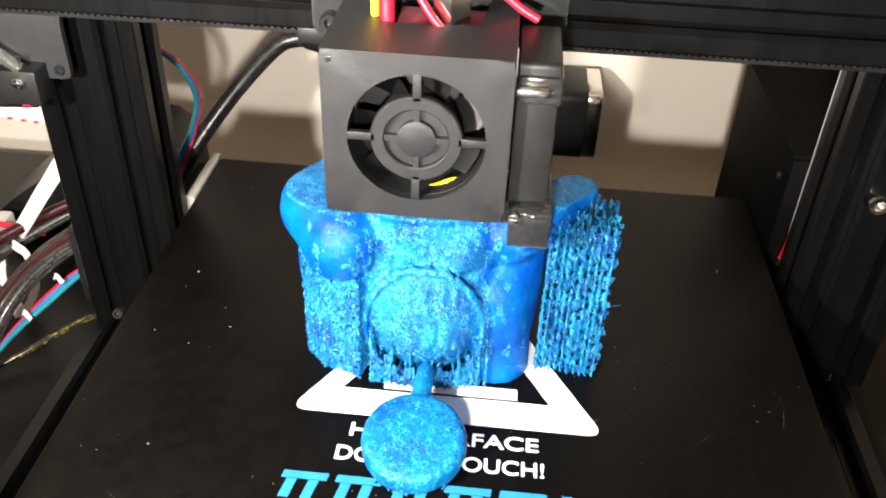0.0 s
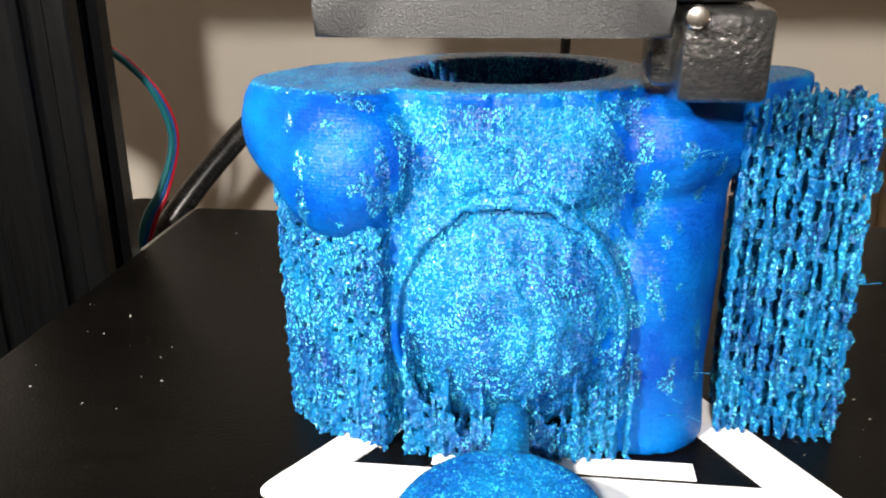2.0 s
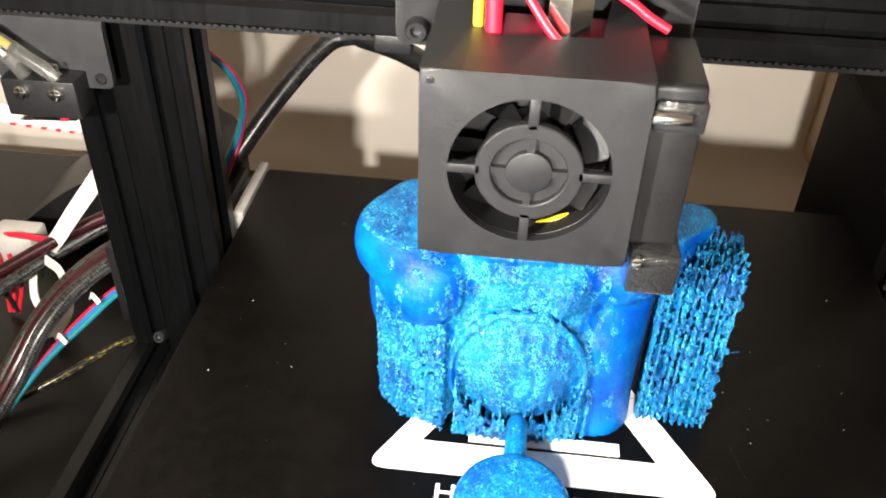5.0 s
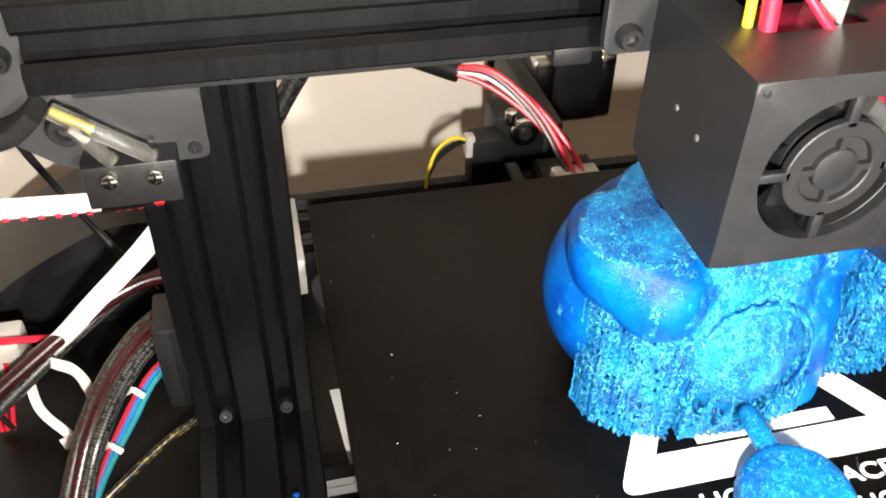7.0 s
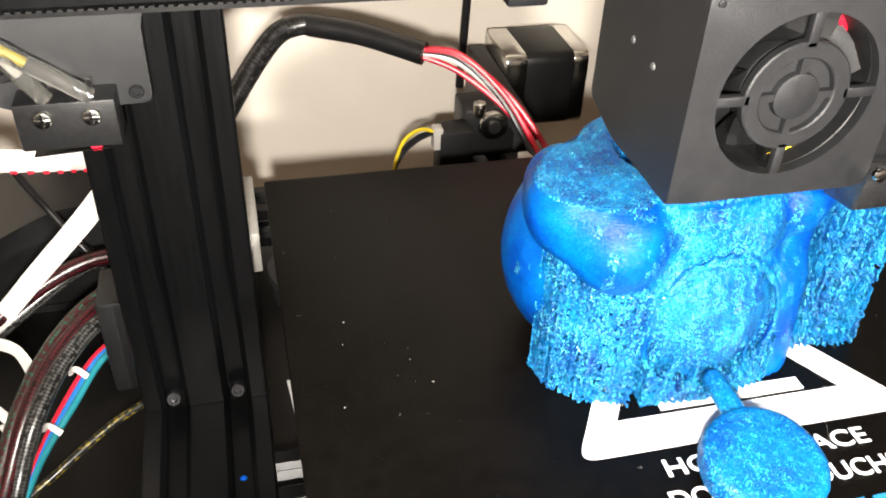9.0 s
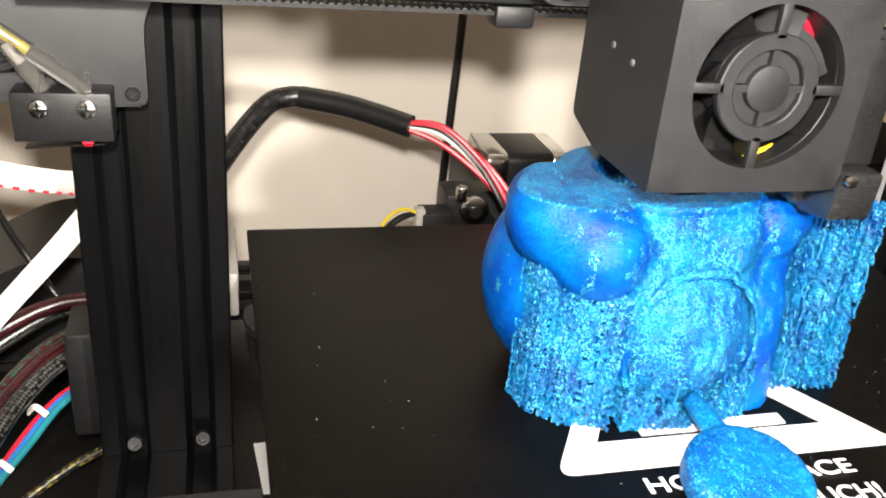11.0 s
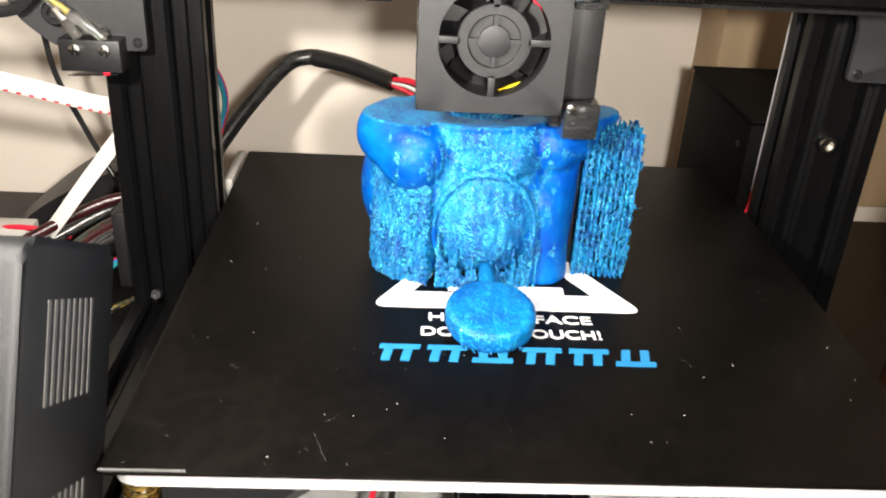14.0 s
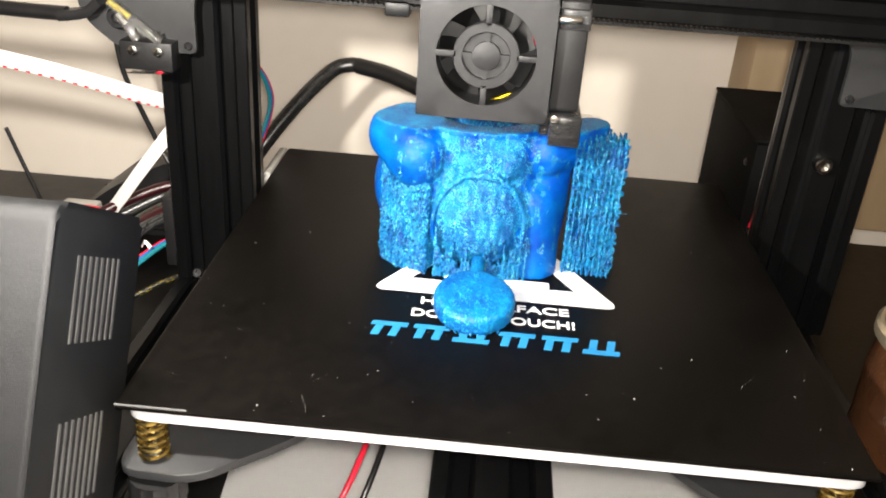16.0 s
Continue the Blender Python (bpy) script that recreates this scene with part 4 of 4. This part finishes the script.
# heat sink, fitting and wires in the opening
sink = part("heat_sink", box(-0.0268 + HX, -0.0035 + HX, -0.001, 0.018, 0.073, 0.1078, bevel=0.0008), RED_SINK, head, "red anodised heat sink")
for k in range(6):
    part("fin", box(-0.029 + HX, -0.001 + HX, -0.003, 0.016, 0.0755 + 0.0048 * k, 0.0772 + 0.0048 * k, bevel=0.0003), RED_SINK, sink)
fit = part("tube_fitting", cyl((-0.0128 + HX, 0.0075, 0.1066), (-0.0128 + HX, 0.0075, 0.1185), 0.0052, 6, bevel=0.0005), CHROME, head, "nickel push fitting")
part("collar", cyl((-0.0128 + HX, 0.0075, 0.1185), (-0.0128 + HX, 0.0075, 0.1215), 0.0058, 24, bevel=0.0006), W_BLACK, fit)
part("feed_tube", tube([(-0.0128 + HX, 0.0075, 0.121), (-0.0125 + HX, 0.011, 0.15), (-0.02 + HX, 0.025, 0.2)], 0.002, 12), NYLON, fit)
for pts, rr, mt in ((((-0.0275, 0.004, 0.098), (-0.0285, 0.004, 0.112), (-0.0285, 0.008, 0.14), (-0.02, 0.018, 0.17)), 0.0019, W_RED),
                    (((-0.0312, 0.006, 0.098), (-0.0318, 0.006, 0.114), (-0.031, 0.010, 0.14), (-0.022, 0.02, 0.17)), 0.0011, W_YELLOW),
                    (((-0.0095, 0.000, 0.104), (-0.0185, 0.003, 0.1125), (-0.0245, 0.008, 0.124), (-0.024, 0.016, 0.15)), 0.0010, W_RED),
                    (((0.0085, 0.011, 0.1088), (0.002, 0.012, 0.1125), (-0.007, 0.014, 0.121), (-0.014, 0.018, 0.15)), 0.0011, W_RED),
                    (((-0.031, -0.009, 0.0705), (-0.02, -0.0095, 0.0688), (-0.008, -0.009, 0.073)), 0.0011, W_YELLOW),
                    (((-0.012, -0.006, 0.104), (-0.006, -0.0066, 0.0985), (-0.003, -0.006, 0.09)), 0.0010, W_RED)):
    part("wire", tube([(x + HX, y, z) for x, y, z in pts], rr, 10), mt, head, mt.name.replace("_", " "))
# side blower
blow = part("side_blower", extrude(rounded([(-0.0130, 0.0695), (0.0125, 0.0695), (0.0135, 0.1005), (0.0115, 0.1075), (-0.0125, 0.1075)], 0.0015, 3), lambda u, v, w: (w, u, v), x1 + 0.0006, x1 + 0.0106, bevel=0.0006), PLASTIC, head, "black side blower fan")
part("hinge_tape", box(x1 + 0.0008, x1 + 0.0112, -0.0138, 0.004, 0.0975, 0.1045, bevel=0.0008), SOCK, blow, "glossy dark tape over the blower clip")
part("clip", cyl((x1 + 0.0002, -0.0142, 0.1012), (x1 + 0.008, -0.0142, 0.1012), 0.0014, 12, bevel=0.0004), CHROME, blow)
part("duct", extrude(rounded([(-0.0165, 0.0690), (0.004, 0.0695), (0.003, 0.0600), (-0.004, 0.0562), (-0.0155, 0.0575)], 0.0015, 3), lambda u, v, w: (w, u, v), x1 + 0.0012, x1 + 0.0122, bevel=0.0008), SOCK, blow, "glossy black taped outlet duct")
part("duct_screw", cyl((x1 + 0.0025, -0.0168, 0.0682), (x1 + 0.0025, -0.0185, 0.0682), 0.0015, 12, bevel=0.0004), CHROME, blow)
block = part("heater_block", box(x1 - 0.0016, x1 + 0.0082, -0.006, 0.006, 0.0580, 0.0668, bevel=0.0012), SOCK, head, "heater block in glossy dark wrap")
part("nozzle", cyl((x1 + 0.0032, 0.0, 0.0581), (x1 + 0.0032, 0.0, 0.0557), 0.003, 12, r2=0.0006), BRASS, block)
part("heat_break", cyl((x1 + 0.003, 0.0, 0.0668), (x1 + 0.003, 0.0, 0.0695), 0.0025, 12), CHROME, block)
# mounting plate
mp = part("mounting_plate", extrude(rounded([(-0.0525 + HX, 0.0948), (0.0165 + HX, 0.0948), (0.0165 + HX, 0.15), (-0.0525 + HX, 0.15)], 0.003), lambda u, v, w: (u, w, v), 0.0262, 0.0288, bevel=0.0003), STEEL_BLACK, head, "grey steel mounting plate")
part("bolt", bolt((-0.0472 + HX, 0.0252, 0.0992), (0, -1, 0), 0.0029, 0.0022), DARK_STEEL, mp)
part("bolt", bolt((0.0118 + HX, 0.0252, 0.1165), (0, -1, 0), 0.0029, 0.0022), DARK_STEEL, mp)
part("belt_clamp", box(-0.060 + HX, -0.050 + HX, 0.0365, 0.045, 0.0870, 0.0925, bevel=0.001), PLASTIC, mp)
bm = bmesh.new()
bmesh.ops.create_icosphere(bm, subdivisions=2, radius=0.0011, matrix=Matrix.Translation((-0.1262, 0.0330, BASE_Z + 0.0010)) @ Matrix.Diagonal((1.0, 0.8, 0.75, 1)))
solo("plastic_crumb", bm, BLUE, "small blue plastic crumb lying on the base rail", "crumb")
# ---------------------------------------------------------------- control box
ctrl = thing("control_box", "grey plastic control box with slotted vents, leaning back", "control box", (-0.17, -0.1, -0.02))
u, v = Vector((0, 0.872, -0.49)), Vector((0, -0.495, -0.869))
o = Vector((0, -0.1125, 0.0672))


def on_box(a, b, x):
    return (x, *(o + u * a + v * b).yz)


case = part("case", extrude(rounded([(0, 0), (0.056, 0), (0.056, 0.092), (0.014, 0.150), (0, 0.150)], [0.006, 0.003, 0.003, 0.002, 0.002]), lambda a, b, x: on_box(a, b, x), -0.235, -0.114, bevel=0.0022), GREY_CASE, ctrl)
for g in (0, 1):
    for k in range(8):
        a = 0.0140 + 0.0037 * k
        b = 0.0135 + 0.0445 * g
        bm = bmesh.new()
        q = [on_box(p, w, -0.1141) for p, w in ((a, b), (a + 0.0012, b), (a + 0.0012, b + 0.0235), (a, b + 0.0235))]
        lo = [bm.verts.new(p) for p in q]
        hi = [bm.verts.new((p[0] + 0.0004, p[1], p[2])) for p in q]
        bm.faces.new(lo)
        bm.faces.new(hi[::-1])
        for i in range(4):
            bm.faces.new((lo[i], lo[(i + 1) % 4], hi[(i + 1) % 4], hi[i]))
        part("vent_slot", bm, SLOT_GREY, case)
part("stand", box(-0.225, -0.125, -0.155, -0.10, TABLE_Z, -0.048, bevel=0.002), GREY_CASE, ctrl)

# ---------------------------------------------------------------- cables and small things behind
def cable(name, pts, r, mat, label, category="cable", **k):
    return solo(name, tube(pts, r, **k), mat, label, category)


sl = thing("bed_cable", "black sleeved bed cable arching behind the bed", "cable", (-0.09, 0.18, 0.0))
part("braided_sleeve", tube([(-0.150, 0.135, -0.045), (-0.138, 0.143, -0.021), (-0.120, 0.160, 0.004), (-0.101, 0.177, 0.0235), (-0.090, 0.1812, 0.0275), (-0.082, 0.180, 0.0272)], 0.0042, 14), MESH_BLACK, sl, "black braided sleeve")
part("shrink_sleeve", tube([(-0.0855, 0.181, 0.0275), (-0.066, 0.172, 0.0262), (-0.0441, 0.1586, 0.0225)], 0.0046, 14), W_BLACK, sl, "matt black shrink tube")
for dx, dz, mt in ((0.0, 0.002, W_RED), (0.001, -0.002, W_RED), (0.0, 0.0, W_WHITE), (-0.001, 0.001, W_BLACK), (0.002, 0.0015, W_RED)):
    part("wire", tube([(-0.047, 0.160, 0.0228 + dz * 0.5), (-0.032, 0.153, 0.0205 + dz * 1.8), (-0.017 + dx, 0.142, 0.009 + dz * 1.6), (-0.008 + dx * 2, 0.130, -0.004 + dz), (-0.006 + dx * 2, 0.116, -0.0085)], 0.0012, 8), mt, sl, mt.name.replace("_", " "))
part("connector", box(-0.014, 0.004, 0.1155, 0.127, -0.0115, -0.0055, bevel=0.0008), NYLON, sl, "milky white connector")

motor = thing("bed_motor", "black stepper motor with steel end caps", "motor", (0.045, 0.262, -0.04))
for a, b, mt, nm in ((0.0180, 0.0290, CHROME, "end_cap"), (0.0290, 0.0545, PLASTIC, "body"), (0.0545, 0.0625, CHROME, "end_cap")):
    out = rounded([(0.242, -0.0605), (0.283, -0.0605), (0.283, -0.0200), (0.242, -0.0200)], 0.005, 3)
    part(nm, extrude(out, lambda p, q, w: (w, p, q), a, b, bevel=0.0005), mt, motor)
part("bracket", box(0.0085, 0.0178, 0.1955, 0.284, -0.0640, -0.030, bevel=0.001), STEEL_BLACK, motor, "black steel motor bracket")
pul = thing("belt_tensioner", "black belt tensioner with steel pulley", "pulley", (-0.005, 0.2, -0.03))
part("block", box(-0.017, 0.006, 0.192, 0.212, -0.0526, -0.0215, bevel=0.0015), PLASTIC, pul)
part("arm", extrude([(-0.004, -0.019), (0.004, -0.017), (0.0195, -0.036), (0.012, -0.040)], lambda p, q, w: (p, w, q), 0.188, 0.1915), STEEL_BLACK, pul)
part("pulley", cyl((-0.0052, 0.184, -0.0262), (-0.0052, 0.1875, -0.0262), 0.0068, 24, bevel=0.0008), CHROME, pul)
part("axle", cyl((-0.0052, 0.1825, -0.0262), (-0.0052, 0.184, -0.0262), 0.003, 12, bevel=0.0004), DARK_STEEL, pul)
part("pin", cyl((-0.012, 0.186, -0.0215), (-0.012, 0.186, -0.0145), 0.0028, 14, bevel=0.0006), CHROME, pul)
es = thing("rear_switch", "small black switch with yellow and black wires", "switch", (-0.024, 0.19, -0.033))
part("body", box(-0.0305, -0.0155, 0.181, 0.194, -0.0526, -0.0262, bevel=0.0006), PLASTIC, es)
part("plug", box(-0.0335, -0.0292, 0.1815, 0.1875, -0.0345, -0.0240, bevel=0.0006), NYLON, es, "milky white plug")
for h, mt in ((0.012, W_YELLOW), (0.006, W_BLACK), (0.002, W_BLACK)):
    part("wire", tube([(-0.0318, 0.184, -0.0265), (-0.040, 0.183, -0.030 + h * 0.5), (-0.0485, 0.180, -0.036 + h * 0.55), (-0.053, 0.177, -0.045), (-0.053, 0.172, -0.058)], 0.0008, 8), mt, es, mt.name.replace("_", " "))

cable("hanging_cable", [(0.002, 0.262, 0.20), (0.0018, 0.26, 0.11), (0.0012, 0.258, 0.045), (-0.001, 0.256, 0.0), (-0.003, 0.254, -0.04)], 0.0022, W_BLACK, "thin black cable hanging before the wall")
for k, mt in enumerate((W_TEAL, W_BLUE, W_RED)):
    e = 0.0013 * k
    cable("ribbon_strand", [(-0.1400 + e, 0.118 + e, 0.0480), (-0.1335 + e, 0.121 + e, 0.0445 - e), (-0.1265 + e * 0.6, 0.127 + e, 0.0330 - e), (-0.1240 + e * 0.2, 0.131 + e, 0.0170), (-0.1285 + e * 0.6, 0.128 + e, 0.0010), (-0.1335 + e, 0.124 + e, -0.0090), (-0.1390, 0.122 + e, -0.0300)], 0.0010, mt, "motor cable strand, " + mt.name.replace("_", " "))

# white ribbon cable with red edge dashes
rib = thing("ribbon_cable", "flat white ribbon cable with red dashes", "ribbon cable", (-0.2, 0.07, 0.03))
line = [(-0.30, 0.050, 0.052), (-0.245, 0.056, 0.0535), (-0.215, 0.062, 0.0485), (-0.190, 0.074, 0.0390), (-0.168, 0.088, 0.0285), (-0.150, 0.096, 0.024)]
part("ribbon", tube(line, 0, flat=(0.0085, 0.0012), up=(0, 1, 0.35)), W_WHITE, rib)
bm = bmesh.new()
pts = spline(line, 12)
for i in range(4, len(pts) - 2, 2):
    p, q = pts[i], pts[i + 1]
    add_cyl(bm, p + Vector((0, -0.0009, -0.0032)), p.lerp(q, 0.7) + Vector((0, -0.0009, -0.0032)), 0.00045, 6)
part("red_dash", bm, W_RED, rib, "red edge marking")
part("fold", tube([(-0.1560, 0.082, 0.020), (-0.1654, 0.085, 0.008), (-0.183, 0.093, -0.014), (-0.200, 0.101, -0.0357), (-0.214, 0.110, -0.052)], 0, flat=(0.0066, 0.001), up=(0, -1, 0.4)), W_WHITE, rib, "folded white ribbon end")
part("loop", tube([(-0.205, 0.098, -0.044), (-0.196, 0.092, -0.045), (-0.193, 0.088, -0.057), (-0.199, 0.086, -0.070), (-0.208, 0.088, -0.0765)], 0, flat=(0.0045, 0.001), up=(0, -1, 0.2)), W_WHITE, rib)
part("loop", tube([(-0.217, 0.106, -0.054), (-0.214, 0.096, -0.064), (-0.206, 0.09, -0.073), (-0.200, 0.084, -0.077)], 0, flat=(0.0035, 0.001), up=(0, -1, 0.2)), W_WHITE, rib)
part("plug", box(-0.2380, -0.2180, 0.110, 0.124, -0.066, -0.044, bevel=0.0015), NYLON, rib, "milky white plug with red wires")
for k in range(3):
    part("plug_wire", tube([(-0.234 + 0.005 * k, 0.109, -0.052), (-0.233 + 0.004 * k, 0.106, -0.064), (-0.231 + 0.002 * k, 0.100, -0.0775)], 0.0009, 8), W_RED, rib, "red wire")
part("plug_wire", tube([(-0.236, 0.115, -0.047), (-0.225, 0.112, -0.0435), (-0.212, 0.112, -0.0445), (-0.2, 0.116, -0.05)], 0.0014, 8), W_RED, rib, "red wire")

# braided looms coming out of the base
looms = ((0.000, 0.0024, MESH_GREEN, "green and red braided cable loom", 0.0), (0.0062, 0.0026, MESH_RED, "dark red braided cable loom", -0.001), (0.0125, 0.0029, MESH_WHITE, "black and white braided cable loom", -0.003))
for d, r, mt, lb, dz in looms:
    cable("cable_loom", [(-0.150 + d * 0.1, 0.112 - d * 0.8, -0.036 + dz), (-0.166, 0.102 - d * 0.8, -0.031 + dz), (-0.180 + d * 0.15, 0.086 - d * 0.8, -0.034 + dz), (-0.191 + d * 0.3, 0.066 - d * 0.6, -0.043 + dz), (-0.199 + d * 0.4, 0.042, -0.058 + dz), (-0.206 + d * 0.5, 0.008, -0.0735)], r, mt, lb, seg=14)
cable("cable_loom", [(-0.150, 0.12, -0.030), (-0.172, 0.115, -0.027), (-0.195, 0.105, -0.034), (-0.23, 0.085, -0.05)], 0.0027, MESH_RED, "dark red and white braided cable loom", seg=14)
cable("cable_loom", [(-0.152, 0.13, -0.034), (-0.175, 0.122, -0.034), (-0.200, 0.108, -0.044), (-0.235, 0.085, -0.062)], 0.0027, MESH_WHITE, "black and white braided cable loom", seg=14)
cable("cable_loom", [(-0.155, 0.075, -0.058), (-0.170, 0.070, -0.064), (-0.19, 0.058, -0.073), (-0.21, 0.04, -0.0765)], 0.0014, MESH_GOLD, "thin black cable with yellow flecks", seg=10)
for k, mt in enumerate((W_RED, W_BLUE, W_TEAL)):
    o3 = 0.0018 * k
    cable("flat_cable_strand", [(-0.160 + o3 * 0.3, 0.100 - o3, -0.046 - o3 * 0.3), (-0.172 + o3 * 0.6, 0.090 - o3 * 0.6, -0.0490), (-0.181 + o3 * 0.8, 0.074 - o3 * 0.5, -0.0530), (-0.189 + o3 * (0.8 if k < 1 else 0.3), 0.054, -0.0590), (-0.1945, 0.032, -0.0660), (-0.200, 0.005, -0.0765)], 0.0012, mt, "flat motor cable strand, " + mt.name.replace("_", " "))
for x, y, z in ((-0.1765, 0.080, -0.046), (-0.1845, 0.064, -0.054)):
    solo("cable_tie", tube([(x - 0.0030, y + 0.002, z - 0.002), (x, y - 0.001, z + 0.002), (x + 0.0035, y - 0.003, z)], 0, flat=(0.002, 0.0008), up=(1, 0, 0)), W_WHITE, "white plastic tie round the cable looms", "cable tie", "cable ties")
box_l = solo("driver_box", box(-0.1660, -0.1575, 0.078, 0.098, -0.056, -0.018, bevel=0.0015), PLASTIC, "small black plastic box fixed beside the upright", "plastic box")
cable("drooping_cable", [(-0.2075, 0.138, 0.05), (-0.2045, 0.138, 0.026), (-0.196, 0.139, 0.002), (-0.1865, 0.139, -0.02), (-0.17, 0.13, -0.045)], 0.0014, W_BLACK, "thin dark cable drooping behind the upright")
cable("thin_rod", [(-0.252, 0.10, 0.003), (-0.2476, 0.1, -0.0112), (-0.2383, 0.1, -0.0403), (-0.227, 0.1, -0.077)], 0.0011, W_BLACK, "thin black cable in front of the wall")
roll = solo("black_pouch", extrude(rounded([(-0.262, TABLE_Z), (-0.155, TABLE_Z), (-0.155, -0.032), (-0.185, -0.028), (-0.225, -0.048)], [0.004, 0.004, 0.012, 0.014, 0.02]), lambda p, q, w: (p, w, q), 0.155, 0.215, bevel=0.004), PLASTIC, "low rounded black case standing behind the printer", "case")

# heater wires under the bed front
cable("heater_wire", [(-0.033, 0.0, -0.03), (-0.044, -0.06, -0.05), (-0.053, -0.080, -0.066), (-0.062, -0.098, -0.0765), (-0.085, -0.14, TABLE_Z + 0.003)], 0.0011, W_RED, "red heater wire trailing below the bed")
cable("heater_wire", [(-0.029, 0.0, -0.03), (-0.038, -0.06, -0.052), (-0.046, -0.078, -0.068), (-0.054, -0.094, -0.0765), (-0.074, -0.14, TABLE_Z + 0.003)], 0.0011, W_BLACK, "black heater wire trailing below the bed")

# right-hand side
power = thing("power_box", "tall matt black power supply box behind the upright", "power supply", (0.144, 0.144, TABLE_Z))
part("body", box(0.1195, 0.168, 0.098, 0.19, TABLE_Z, 0.0275, bevel=0.0012), BOX_BLACK, power)
part("lid", box(0.1190, 0.1685, 0.0975, 0.1905, 0.0279, 0.0297, bevel=0.0006), BOX_BLACK, power)
for sz in (-0.06, 0.015):
    part("screw", bolt((0.1194, 0.108, sz), (-1, 0, 0), 0.0016, 0.0008), DARK_STEEL, power)
st = thing("edge_strip", "pale grey vertical strip with a red tip beside the upright", "strip", (0.117, 0.09, 0.03))
part("strip", box(0.1225, 0.1247, 0.0845, 0.0885, -0.006, 0.22, bevel=0.0005), SILVER, st)
part("tip", tube([(0.1236, 0.0865, -0.006), (0.1232, 0.0865, -0.012), (0.1224, 0.0865, -0.0165)], 0.0014, 10), W_RED, st, "red insulated wire tip")
part("terminal", cyl((0.1224, 0.0865, -0.0163), (0.1220, 0.0865, -0.0195), 0.0012, 10), CHROME, st)
st.location += Vector((0.0008, 0.004, 0.004))
solo("wood_box", box(0.155, 0.34, 0.255, 0.306, TABLE_Z, 0.14, bevel=0.002), CARD, "plain brown wooden box against the wall", "wooden box")
jar = thing("jar", "dark brown glass jar with a pale brass band", "jar", (0.165, -0.01, -0.03))


def lathe(prof, c, seg=40):
    bm = bmesh.new()
    rings = [[bm.verts.new((c[0] + r * math.cos(2 * math.pi * k / seg), c[1] + r * math.sin(2 * math.pi * k / seg), z)) for k in range(seg)] for r, z in prof]
    for a, b in zip(rings, rings[1:]):
        for k in range(seg):
            bm.faces.new((a[k], a[(k + 1) % seg], b[(k + 1) % seg], b[k]))
    bm.faces.new(rings[0][::-1])
    bm.faces.new(rings[-1])
    return bm


part("body", lathe([(0.020, TABLE_Z), (0.026, TABLE_Z + 0.004), (0.0275, -0.06), (0.0275, -0.022), (0.026, -0.012), (0.026, 0.004), (0.0275, 0.014), (0.024, 0.034), (0.016, 0.044), (0.015, 0.055)], (0.174, -0.014)), AMBER, jar)
part("band", lathe([(0.0272, -0.0105), (0.0285, -0.009), (0.0285, -0.005), (0.0272, -0.0035)], (0.174, -0.014)), GOLD, jar, "pale brass band")
